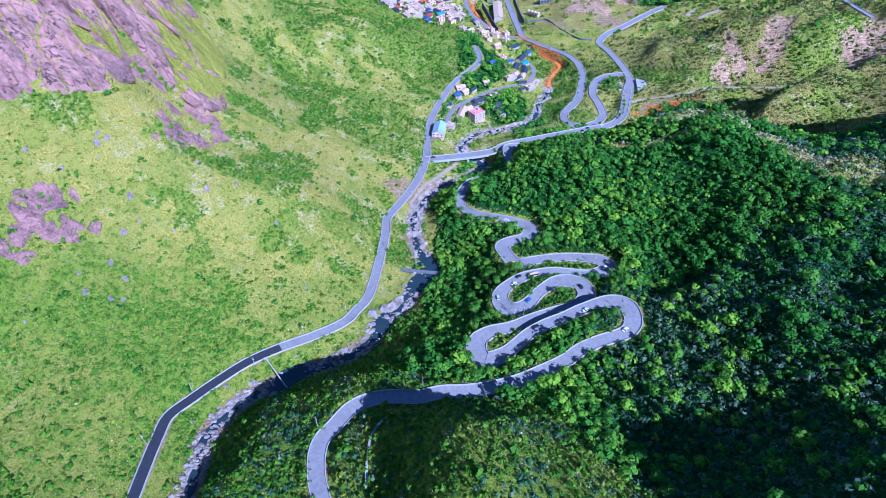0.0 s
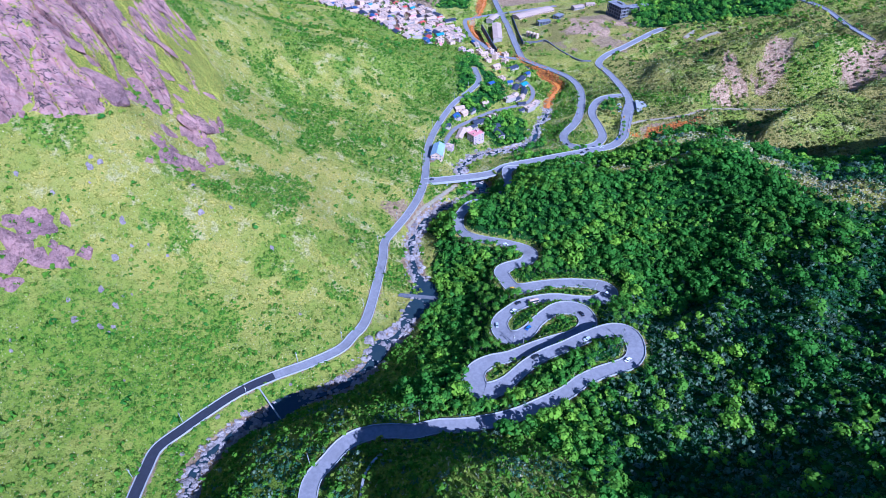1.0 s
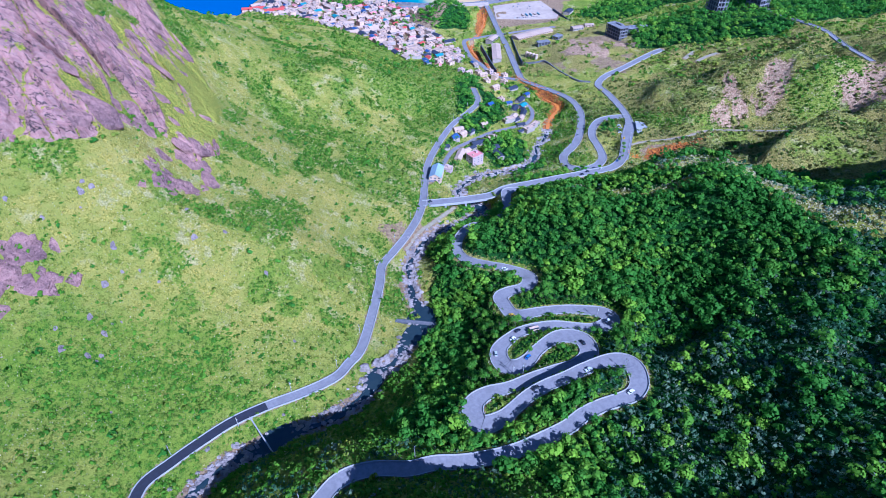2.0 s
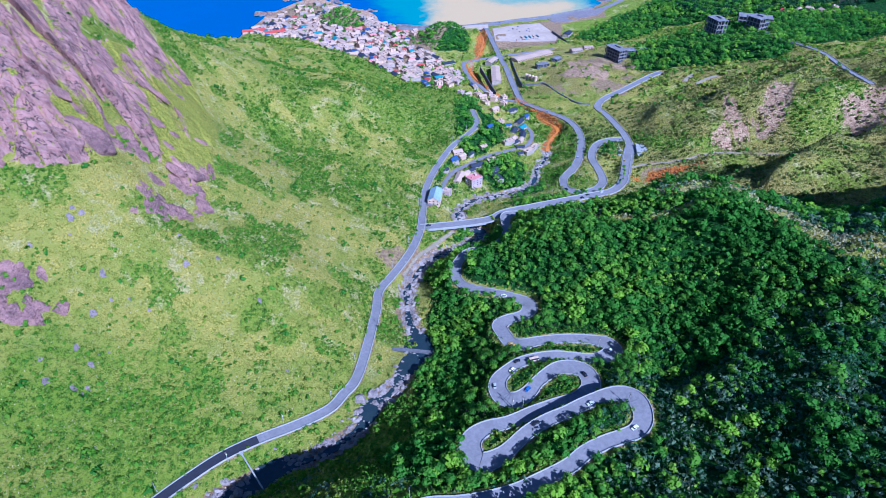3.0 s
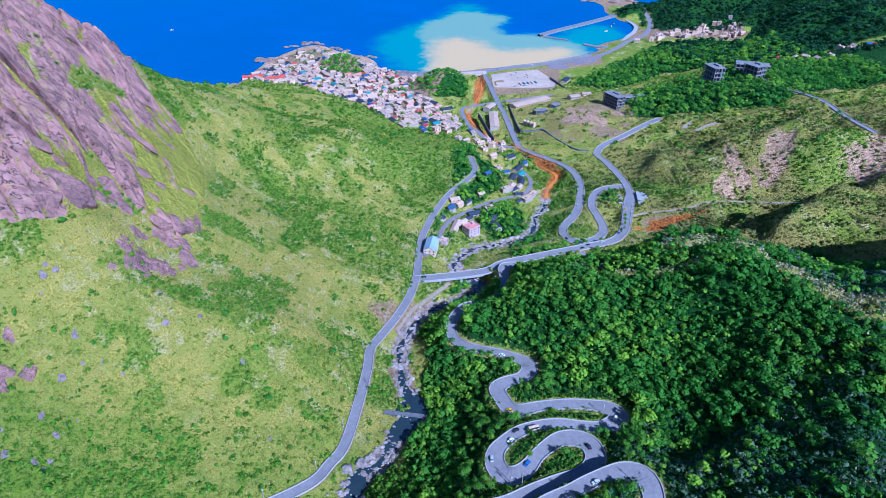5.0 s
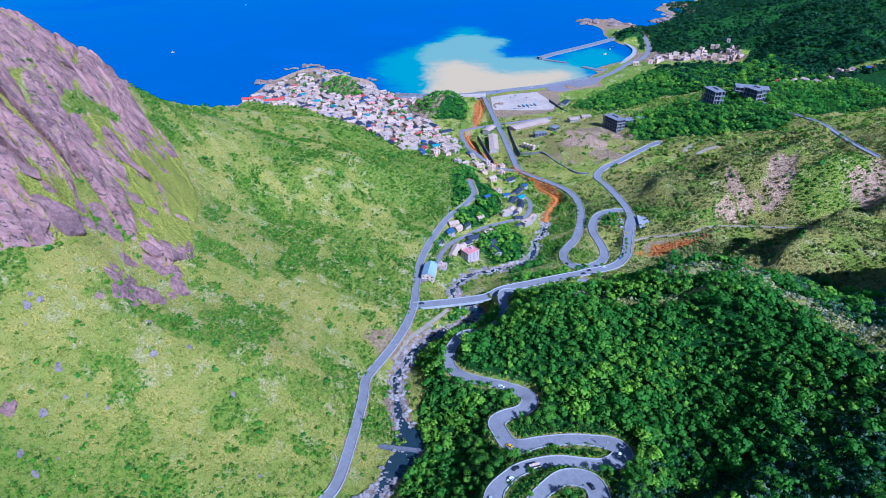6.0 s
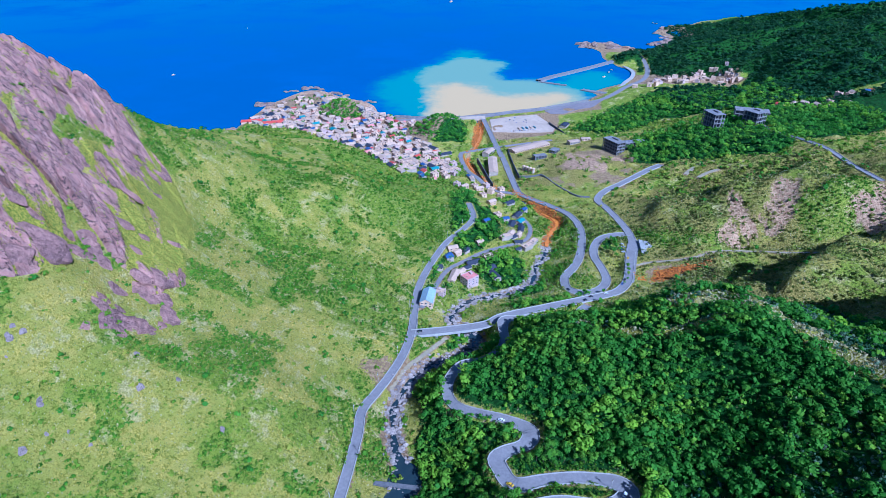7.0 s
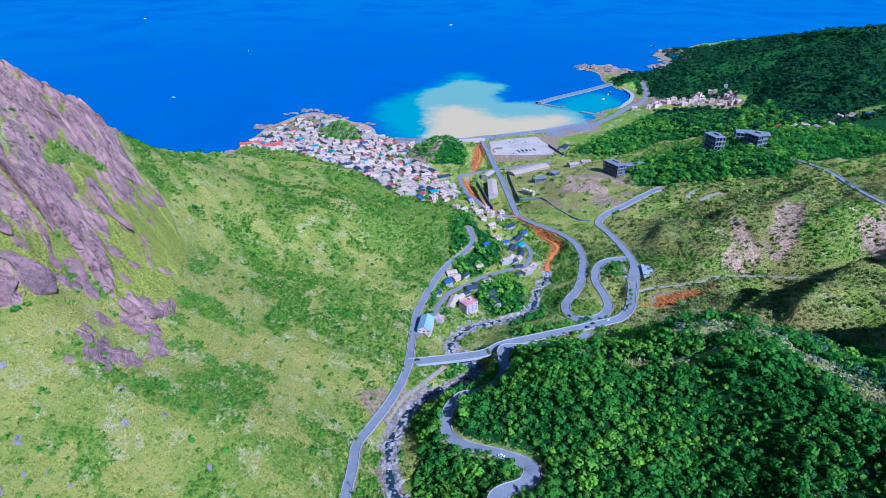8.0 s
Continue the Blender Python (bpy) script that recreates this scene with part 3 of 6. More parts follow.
CRAGS = [
    [(-420, 470), (-342, 560), (-306, 588), (-292, 620), (-268, 603), (-264, 560), (-274, 522), (-283, 507), (-270, 478), (-250, 440), (-237, 413), (-224, 392), (-222, 366), (-232, 352), (-260, 335), (-330, 300), (-420, 300)],
    [(-268, 474), (-262, 530), (-226, 516), (-187, 458), (-179, 430), (-190, 408), (-212, 414), (-230, 428), (-250, 444)],
    [(-272, 560), (-265, 585), (-248, 580), (-229, 560), (-195, 501), (-190, 472), (-208, 480), (-238, 520), (-257, 530)],
    [(-236, 404), (-226, 420), (-212, 404), (-223, 392)],
    [(-208, 350), (-202, 378), (-193, 379), (-176, 392), (-174, 380), (-192, 348)],
    [(-207, 396), (-191, 424), (-182, 413), (-202, 384)],
    [(-188, 405), (-178, 420), (-168, 400), (-178, 388)],
    [(-268, 281), (-250, 298), (-233, 304), (-225, 291), (-217, 280), (-239, 264), (-245, 254), (-262, 248)],
]
along, across = 0.66 * GX - 0.75 * GY, 0.75 * GX + 0.66 * GY
crag = np.zeros(GX.shape)
for ring in CRAGS[:3]:
    jig = 5 * wave(along * 0.5, across, 11, 61)
    crag = np.maximum(crag, 1.0 * inside(GX + jig, GY + jig[::-1], ring))
hull = crag.copy()
crag = np.clip(crag - soft((wave(along * 0.4, across, 20, 21) - 0.30) / 0.1) * 0.95, 0, 1)
crag[1:-1, 1:-1] = (crag[1:-1, 1:-1] * 2 + crag[:-2, 1:-1] + crag[2:, 1:-1] + crag[1:-1, :-2] + crag[1:-1, 2:]) / 6


def slabs(u, v, size, seed):
    """Broken rock in plates: each cell has its own height and tilt; also the distance to the cell's border."""
    i, j = np.floor(u / size), np.floor(v / size)
    best, second, out = np.full(u.shape, 1e9), np.full(u.shape, 1e9), np.zeros(u.shape)
    for di in (-1, 0, 1):
        for dj in (-1, 0, 1):
            a, b = i + di, j + dj
            cu, cv = (a + lattice(a, b, seed)) * size, (b + lattice(a, b, seed + 7)) * size
            d = np.hypot(u - cu, v - cv)
            tilt = (lattice(a, b, seed + 19) - 0.5) * (u - cu) / size + (lattice(a, b, seed + 23) - 0.5) * (v - cv) / size
            out = np.where(d < best, lattice(a, b, seed + 13) * 2 - 1 + 1.6 * tilt, out)
            second = np.where(d < best, best, np.minimum(second, d))
            best = np.minimum(d, best)
    return out, second - best


GZ = GZ + crag * 1.0
# the dark clefts of the crag
CLEFTS = [[(-300, 458, 0), (-281, 448, 0), (-266, 441, 0), (-253, 434, 0), (-237, 424, 0)], [(-266, 405, 0), (-258, 402, 0), (-247, 399, 0), (-238, 397, 0)], [(-205, 462, 0), (-220, 486, 0), (-240, 505, 0)]]
bed = soft((13 - stream_off) / 6)
GZ = GZ * (1 - bed) + (stream_high - 0.75 + 1.3 * soft((stream_off - 3) / 5) - 0.5 + 0.9 * wave(GX, GY, 9, 5)) * bed
POOLS = [(-12, 330, 11), (-100, 218, 9), (-19, 309, 8), (-44, 268, 6), (40, 492, 6)]
pool = np.maximum.reduce([np.exp(-((GX - px) ** 2 + (GY - py) ** 2) / (r * r)) for px, py, r in POOLS])
GZ = GZ - 1.9 * pool * (stream_off < 20)
shelf = soft((6.5 - road_off) / 5.5)
GZ = GZ * (1 - shelf) + (road_high - 0.35) * shelf


def ground(x, y):
    """The ground's height at places in plan."""
    x, y = np.asarray(x, float), np.asarray(y, float)
    i = np.clip(np.searchsorted(XS, x) - 1, 0, len(XS) - 2)
    j = np.clip(np.searchsorted(YS, y) - 1, 0, len(YS) - 2)
    a, b = (x - XS[i]) / (XS[i + 1] - XS[i]), (y - YS[j]) / (YS[j + 1] - YS[j])
    return (GZ[j, i] * (1 - a) + GZ[j, i + 1] * a) * (1 - b) + (GZ[j + 1, i] * (1 - a) + GZ[j + 1, i + 1] * a) * b


def sampled(field, x, y):
    i = np.clip(np.searchsorted(XS, x) - 1, 0, len(XS) - 2)
    j = np.clip(np.searchsorted(YS, y) - 1, 0, len(YS) - 2)
    return field[j, i]


# ---- what covers the ground ----
WOODS = [
    [(-12, 235), (-20, 300), (-4, 350), (-10, 410), (12, 440), (40, 445), (66, 480), (100, 500), (150, 508), (200, 520), (235, 470), (290, 445), (345, 440), (385, 390), (390, 260), (420, 230), (420, 20), (110, 20), (60, 120), (40, 150), (0, 178), (-28, 205)],
    [(60, 580), (100, 600), (100, 660), (70, 665), (48, 620)],
    [(50, 660), (76, 690), (88, 740), (70, 790), (52, 770)],
    [(-35, 1215), (-45, 1140), (0, 1090), (45, 1120), (60, 1180), (30, 1235)],
    [(-255, 1335), (-250, 1260), (-200, 1230), (-165, 1260), (-185, 1345)],
    [(300, 900), (345, 880), (400, 850), (470, 830), (520, 880), (640, 900), (900, 850), (1000, 1100), (760, 1150), (560, 1090), (440, 1050), (350, 1060), (310, 990)],
    [(260, 1180), (330, 1130), (440, 1200), (560, 1130), (800, 1180), (1300, 1100), (2000, 1600), (2000, 2600), (900, 2420), (800, 2330), (790, 2180), (700, 2010), (600, 1960), (560, 1900), (540, 1690), (560, 1560), (760, 1540), (700, 1440), (520, 1460), (440, 1380), (330, 1280)],
    [(498, 1770), (560, 1775), (600, 1850), (565, 1885), (505, 1850)],
    [(-6, 552), (4, 548), (12, 575), (6, 600), (14, 625), (8, 645), (-2, 612), (-9, 575)],
    [(76, 560), (110, 575), (118, 605), (100, 612), (84, 585)],
    [(12, 470), (40, 478), (52, 492), (60, 500), (40, 520), (30, 500), (14, 485)],
    [(185, 655), (208, 660), (214, 684), (198, 680)],
    [(28, 645), (56, 660), (60, 720), (58, 800), (44, 850), (24, 800), (18, 720)],
    [(70, 520), (120, 532), (165, 556), (150, 556), (120, 545), (80, 532)],
]
SCARS = [
    [(352, 655), (372, 640), (398, 655), (414, 690), (396, 705), (378, 676)],
    [(316, 640), (352, 632), (364, 690), (345, 708), (336, 670), (318, 655)],
    [(422, 590), (470, 556), (540, 600), (510, 690), (450, 645)],
    [(188, 905), (250, 880), (262, 960), (215, 1000)],
    [(-405, 1300), (-400, 1390), (-362, 1490), (-300, 1518), (-230, 1462), (-150, 1398), (-100, 1302), (-135, 1310), (-232, 1408), (-300, 1456), (-350, 1405), (-380, 1300)],
    [(266, 930), (296, 905), (306, 925), (280, 950)],
]
BARE = [
    [(100, 1125), (102, 1262), (210, 1300), (350, 1400), (372, 1420), (352, 1330), (250, 1285), (236, 1200), (216, 1158)],
    [(230, 588), (258, 592), (276, 606), (242, 616), (228, 608)],
    [(-400, 1240), (-398, 1300), (-380, 1390), (-350, 1450), (-330, 1500), (-290, 1500), (-230, 1440), (-150, 1380), (-90, 1290), (20, 1275), (20, 1215), (-60, 940), (-110, 1000), (-225, 1130), (-330, 1190)],
    [(460, 1960), (470, 2060), (540, 2120), (610, 2010), (560, 1930)],
    [(690, 2020), (780, 2120), (770, 2300), (870, 2420), (900, 2300), (820, 2080)],
    [(470, 1560), (560, 1500), (730, 1480), (740, 1570), (600, 1600), (520, 1660)],
]
RUST = [
    [(229, 593), (246, 590), (282, 598), (278, 605), (240, 609)],
    [(139, 735), (148, 735), (168, 768), (156, 801), (119, 863), (111, 859), (144, 799), (155, 768)],
    [(60, 930), (72, 935), (60, 1000), (44, 1040), (40, 1030)],
    [(60, 1110), (72, 1100), (90, 1200), (80, 1260), (70, 1200)],
]
rough_edge = 9 * wave(GX, GY, 22, 77)


def cover(rings, jitter=1.0):
    got = np.zeros(GX.shape)
    for ring in rings:
        for dx, dy in ((0, 0), (3, 2), (-3, 1), (1, -3)):
            got += 0.25 * inside(GX + dx + jitter * rough_edge, GY + dy + jitter * rough_edge[::-1], ring)
    return np.clip(got, 0, 1)


CREST_GRASS = glide([(172, 418, 0), (187, 410, 0), (203, 405, 0), (214, 390, 0), (224, 377, 0), (231, 366, 0), (234, 347, 0), (243, 331, 0), (252, 316, 0), (265, 305, 0), (290, 296, 0)], 3)
CREST_PATH = glide([(112, 424, 0), (121, 414, 0), (142, 393, 0), (160, 385, 0), (175, 381, 0), (186, 376, 0)], 3)
crest_off, _ = near_line(CREST_GRASS, GX, GY, 26)
fore_off, _ = near_line(CREST_GRASS - (4, 8, 0), GX, GY, 26)
path_off, _ = near_line(CREST_PATH - (1, 3, 0), GX, GY, 26)
crest_off = np.minimum.reduce([crest_off, fore_off + 2.0, path_off + 4.0])
silver = soft((9 + 5 * wave(GX, GY, 15, 19) - crest_off) / 5)
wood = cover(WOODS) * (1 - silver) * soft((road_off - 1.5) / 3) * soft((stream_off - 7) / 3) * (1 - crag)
rust = cover(RUST, 0.3)
scar = cover(SCARS, 0.8) * soft((wave(GX * 1.3 + GY * 0.25, GY * 0.35, 13, 31, 4) + 0.4) / 0.25)
gash = wave(GX * 0.9 + GY * 0.5, GY * 0.3, 12, 35, 3)
GZ = GZ - soft((GY - 600) / 20) * soft((900 - GY) / 50) * soft((GX - 280) / 20) * cover(SCARS, 0.8) * (2.0 + 4.5 * np.abs(gash) - 3.0 * soft(gash))
bare = np.maximum.reduce([cover(BARE, 0.6), soft((8.5 - 2.5 * soft((GY - 500) / 60) + 4 * wave(GX, GY, 16, 87) - stream_off) / 3), soft((1.8 - road_off) / 1.5), soft((2.5 - GZ) / 1.5)])
terrace = cover([[(150, 905), (200, 830), (250, 800), (280, 850), (300, 960), (320, 1010), (250, 1020), (200, 960)]]) * soft((wave(GX, GY, 34, 83) + 0.05) / 0.2) * 0.8
rock_cut = cover([[(-56, 428), (-36, 450), (-28, 440), (-40, 416)]], 0.5) * 0.8
bare = np.maximum.reduce([bare, terrace, rock_cut]) * (1 - rust)
patch = soft((wave(GX, GY, 70, 51) + 0.25 * wave(GX, GY, 18, 52) + 0.35 * soft((GY - 420) / 200) + 0.3 * soft((GX - 230) / 60) - 0.22 - 1.2 * west_hill * rib) / 0.25)
clump = soft((wave(GX, GY, 24, 57, 3) - 0.2) / 0.1)
bushy = np.clip(0.9 * patch + 0.9 * clump, 0, 1)
dense = np.clip(cover([[(-190, 955), (-125, 1050), (15, 954), (44, 800), (44, 770), (25, 715), (-16, 650), (-45, 670), (-85, 704), (-130, 800)]], 2.5) * 0.85 + cover([[(-212, 180), (-150, 210), (-120, 250), (-160, 290), (-215, 250), (-260, 210)]], 2.0) * 0.45, 0, 1)
patch = np.maximum(patch, dense * soft((wave(GX, GY, 18, 63) + 0.45) / 0.3))
lime = cover([[(396, 668), (425, 668), (480, 680), (475, 640), (440, 625), (404, 616), (394, 642)], [(228, 690), (262, 640), (318, 634), (330, 645), (280, 655), (245, 700)]], 0.8)
patch, bushy = np.maximum(patch, 0.9 * lime), np.maximum(bushy, lime)
bushy = np.maximum(bushy, dense)
dry = np.clip(0.0 + 0.95 * soft((GY - 245) / 105) - 0.25 * soft((GY - 520) / 120) - 0.5 * dense + 0.25 * soft((GX - 200) / 60) + 0.3 * wave(GX, GY, 60, 15) + 1.1 * west_hill * (rib - 0.1), 0, 1)
dry = np.maximum(dry, 0.95 * hull)
dry = np.maximum(dry, cover([[(110, 900), (190, 830), (290, 880), (330, 960), (330, 1080), (230, 1120), (130, 1150)]]))
plain = cover([[(110, 860), (190, 800), (290, 830), (330, 960), (330, 1080), (230, 1125), (130, 1170), (112, 1000)]])
patch, clump, bushy = patch * (1 - 0.8 * plain), clump * (1 - 0.7 * plain), bushy * (1 - 0.8 * plain)
patch, clump, bushy = patch * (1 - hull), clump * (1 - hull), bushy * (1 - hull)
tops = np.stack([GX, GY, GZ], -1).reshape(-1, 3)
ids = np.arange(GX.size).reshape(GX.shape)
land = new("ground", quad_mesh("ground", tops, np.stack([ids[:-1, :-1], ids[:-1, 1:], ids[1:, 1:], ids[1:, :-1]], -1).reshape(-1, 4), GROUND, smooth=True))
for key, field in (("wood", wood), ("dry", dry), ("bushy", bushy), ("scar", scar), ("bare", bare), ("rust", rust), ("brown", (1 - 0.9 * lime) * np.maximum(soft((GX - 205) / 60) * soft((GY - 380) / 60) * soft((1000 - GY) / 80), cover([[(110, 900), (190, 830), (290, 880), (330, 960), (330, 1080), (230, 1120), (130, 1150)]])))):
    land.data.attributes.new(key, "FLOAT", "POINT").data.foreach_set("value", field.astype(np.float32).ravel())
tagged(land, "steep green valley sides of grass, scrub and bare rock", "ground", kind="structure")

# the sea, out to the horizon
SILT = {
    "aqua": ([[(-44, 1268), (-110, 1321), (-144, 1442), (-162, 1567), (-99, 1671), (-38, 1764), (29, 1894), (73, 1997), (132, 1939), (105, 1875), (150, 1839), (185, 1782), (143, 1666), (158, 1594), (249, 1596), (333, 1531), (338, 1436), (119, 1271)],
              [(287, 1577), (349, 1671), (437, 1728), (482, 1652), (468, 1562), (387, 1470), (342, 1504), (301, 1543)]], 46),
    "milky": ([[(-28, 1268), (-38, 1445), (-60, 1630), (-42, 1717), (23, 1841), (93, 1869), (149, 1831), (185, 1782), (149, 1677), (160, 1614), (195, 1605), (251, 1606), (279, 1558), (335, 1540), (345, 1469), (316, 1373), (119, 1271)]], 30),
    "sand": ([[(-28, 1268), (-35, 1412), (-16, 1514), (22, 1571), (81, 1563), (116, 1482), (160, 1449), (227, 1467), (259, 1493), (296, 1485), (315, 1411), (207, 1313), (111, 1271)]], 46),
}
SX, SY = np.meshgrid(axis((-9000, -1000, 2000), (-1000, -300, 100), (-300, 620, 7), (620, 1200, 100), (1200, 9001, 1950)), axis((-7600, 1000, 2150), (1000, 1230, 60), (1230, 2080, 7), (2080, 2600, 100), (2600, 10501, 1975)))
s_ids = np.arange(SX.size).reshape(SX.shape)
sea = new("water", quad_mesh("water", np.stack([SX, SY, 0 * SX], -1).reshape(-1, 3), np.stack([s_ids[:-1, :-1], s_ids[:-1, 1:], s_ids[1:, 1:], s_ids[1:, :-1]], -1).reshape(-1, 4), SEA))
swirl = 22 * wave(SX, SY, 90, 41, 4)
for key, (rings, blur) in SILT.items():
    got = np.zeros(SX.shape)
    for ring in rings:
        for a in range(24):
            dx, dy = blur * math.sqrt((a + 0.5) / 24) * math.cos(a * 2.4), blur * math.sqrt((a + 0.5) / 24) * math.sin(a * 2.4)
            got += inside(SX + dx + swirl, SY + dy + swirl[::-1], ring) / 24
    sea.data.attributes.new(key, "FLOAT", "POINT").data.foreach_set("value", np.clip(got, 0, 1).astype(np.float32).ravel())
tagged(sea, "blue sea with a pale cloud of silt off the beach", "water", kind="structure")


# ---- roads ----
def ribbon(name, line, material, profile, half=0.0, smooth=False):
    """A band along a line: profile is a closed ring of (edge: 1 left, -1 right, offset to the left of it, height)."""
    n, k = len(line), len(profile)
    s = sides(line)
    half = np.broadcast_to(half, (n,))[:, None]
    v = np.stack([np.c_[line[:, :2] + (e * half + o) * s, line[:, 2] + h] for e, o, h in profile], 1).reshape(-1, 3)
    i, j = np.meshgrid(np.arange(n - 1), np.arange(k), indexing="ij")
    q = np.stack([i * k + j, (i + 1) * k + j, (i + 1) * k + (j + 1) % k, i * k + (j + 1) % k], -1).reshape(-1, 4)
    return quad_mesh(name, v, q, material, smooth=smooth)


def slab(top=0.12, low=-1.2):
    return [(1, 0, top), (1, 0, low), (-1, 0, low), (-1, 0, top)]


def wall_at(edge, o, wide, tall, low=-0.5):
    return [(edge, o + wide / 2, low), (edge, o + wide / 2, tall), (edge, o - wide / 2, tall), (edge, o - wide / 2, low)][::-1]


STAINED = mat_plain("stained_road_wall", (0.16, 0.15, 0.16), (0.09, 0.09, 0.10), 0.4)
SURFACE = {"valley": ASPHALT, "hairpins": ASPHALT, "bridge": ASPHALT, "loop": ASPHALT, "works": ASPHALT, "lane": ASPHALT, "coast": ASPHALT, "smelter": ASPHALT}
TELL = {
    "valley": "narrow grey asphalt road along the stream",
    "hairpins": "pale grey asphalt road in tight hairpin bends",
    "bridge": "grey asphalt road over the stream and the rust-red falls",
    "loop": "grey asphalt road that loops down to the works",
    "works": "grey street past the works and village houses",
    "lane": "narrow grey lane between village houses",
    "coast": "wide grey coast road behind the sea wall",
    "smelter": "grey road up to the ruined smelter",
}
for key in ROADS:
    line, w = LINES[key], WIDTH[key]
    if key == "valley":
        base = new("road")
        cut = int(np.argmin(np.hypot(line[:, 0] + 108, line[:, 1] - 238)))
        part("new_surface", ribbon("new_surface", line[:cut + 1], NEW_ASPHALT, slab(), w), None, base, "fresh dark asphalt")
        part("old_surface", ribbon("old_surface", line[cut:], ASPHALT, slab(), w), None, base)
    else:
        base = new("road")
        part("surface", ribbon("surface", line, SURFACE[key], slab(), HALF[key]), None, base)
    tagged(base, TELL[key], "road", kind="structure")
    if key in ("valley", "hairpins", "bridge", "loop", "smelter"):
        for side in (1, -1):
            part("parapet", ribbon("parapet", line, CONCRETE, wall_at(side, side * 0.25, 0.4, 0.75), HALF[key]), None, base, "low pale concrete parapet")
            if key != "valley":
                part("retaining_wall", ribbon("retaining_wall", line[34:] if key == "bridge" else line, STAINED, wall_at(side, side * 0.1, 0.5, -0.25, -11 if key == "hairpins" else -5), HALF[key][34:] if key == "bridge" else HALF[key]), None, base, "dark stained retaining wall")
for key in TRACKS:
    t = new("dirt_track", ribbon("dirt_track", LINES[key], mat_plain("packed_earth", (0.40, 0.33, 0.22), (0.28, 0.23, 0.15), 0.6), slab(0.1), WIDTH[key]))
    tagged(t, "narrow pale track of packed earth", "road", kind="structure")

# ---- paved yards ----
def draped(name, ring, lift, material, label, gap=4.0):
    """A thin paved sheet that lies on the ground inside a ring."""
    xs, ys = [p[0] for p in ring], [p[1] for p in ring]
    bm = bmesh.new()
    loop = []
    for (ax, ay), (bx, by) in zip(ring, ring[1:] + ring[:1]):
        n = max(1, int(math.hypot(bx - ax, by - ay) / gap))
        loop += [(ax + (bx - ax) * i / n, ay + (by - ay) * i / n) for i in range(n)]
    level = max(float(ground(x, y)) for x, y in loop)
    top = [bm.verts.new((x, y, max(float(ground(x, y)), level - 2.5) + lift)) for x, y in loop]
    low = [bm.verts.new((v.co.x, v.co.y, v.co.z - 3)) for v in top]
    face = bm.faces.new(top)
    for i in range(len(top)):
        j = (i + 1) % len(top)
        bm.faces.new((top[i], low[i], low[j], top[j]))
    bmesh.ops.triangulate(bm, faces=[face])
    bmesh.ops.recalc_face_normals(bm, faces=bm.faces)
    return tagged(part(name, bm, material, None), label, "pavement", kind="structure")


YARD = mat_plain("pale_yard", (0.52, 0.40, 0.31), (0.42, 0.32, 0.25), 0.12)
draped("pavement", [(104, 1172), (104, 1256), (150, 1276), (205, 1292), (232, 1210), (222, 1178)], 0.5, YARD, "pale car park by the beach")
draped("pavement", [(236, 1296), (262, 1296), (340, 1350), (378, 1412), (345, 1392), (280, 1356), (226, 1318)], 0.5, mat_plain("grey_yard", (0.25, 0.21, 0.22), (0.19, 0.165, 0.175), 0.12), "grey gravel yard behind the coast road")
draped("pavement", [(60, 1278), (96, 1284), (96, 1262), (40, 1255), (-20, 1252), (-20, 1268)], 0.5, YARD, "pale paved forecourt by the sea")

draped("pavement", [(196, 577), (209, 584), (229, 642), (240, 668), (236, 682), (228, 676), (214, 640)], 0.42, ASPHALT, "broad asphalt lay-by beside the road bridge")
draped("pavement", [(238, 672), (248, 666), (253, 656), (252, 646), (243, 640), (233, 641)], -0.5, CONCRETE, "pale viewing terrace beside the road")

# ---- the stream ----
cut = int(np.argmin(np.hypot(STREAM[:, 0] - 132, STREAM[:, 1] - 700)))
for line, m, tell in ((STREAM[:cut + 1], RIVER, "dark shallow stream between pale boulders"), (STREAM[cut:], RUST_WATER, "rust-orange stream stained by mine water")):
    half = 2.0 + 0.8 * np.sin(np.arange(len(line)) * 0.37)
    if m is RIVER:
        for px, py, more in ((-12, 330, 10), (-100, 218, 7), (-19, 309, 5), (-44, 268, 4), (40, 492, 4)):
            half = half + more * np.exp(-((line[:, 0] - px) ** 2 + (line[:, 1] - py) ** 2) / 200)
    else:
        half = half * 0.85
    n, s = len(line), sides(line)
    rows = np.stack([np.c_[line[:, :2] + s * half[:, None] * k, line[:, 2] + h] for k, h in ((1, -0.45), (1, -2.0), (-1, -2.0), (-1, -0.45))], 1).reshape(-1, 3)
    i, j = np.meshgrid(np.arange(n - 1), np.arange(4), indexing="ij")
    quads = np.stack([i * 4 + j, (i + 1) * 4 + j, (i + 1) * 4 + (j + 1) % 4, i * 4 + (j + 1) % 4], -1).reshape(-1, 4)
    tagged(new("water", quad_mesh("water", rows, quads, m)), tell, "water", kind="structure")


# ---- trees, shrubs and grass ----
rng = np.random.default_rng(7)


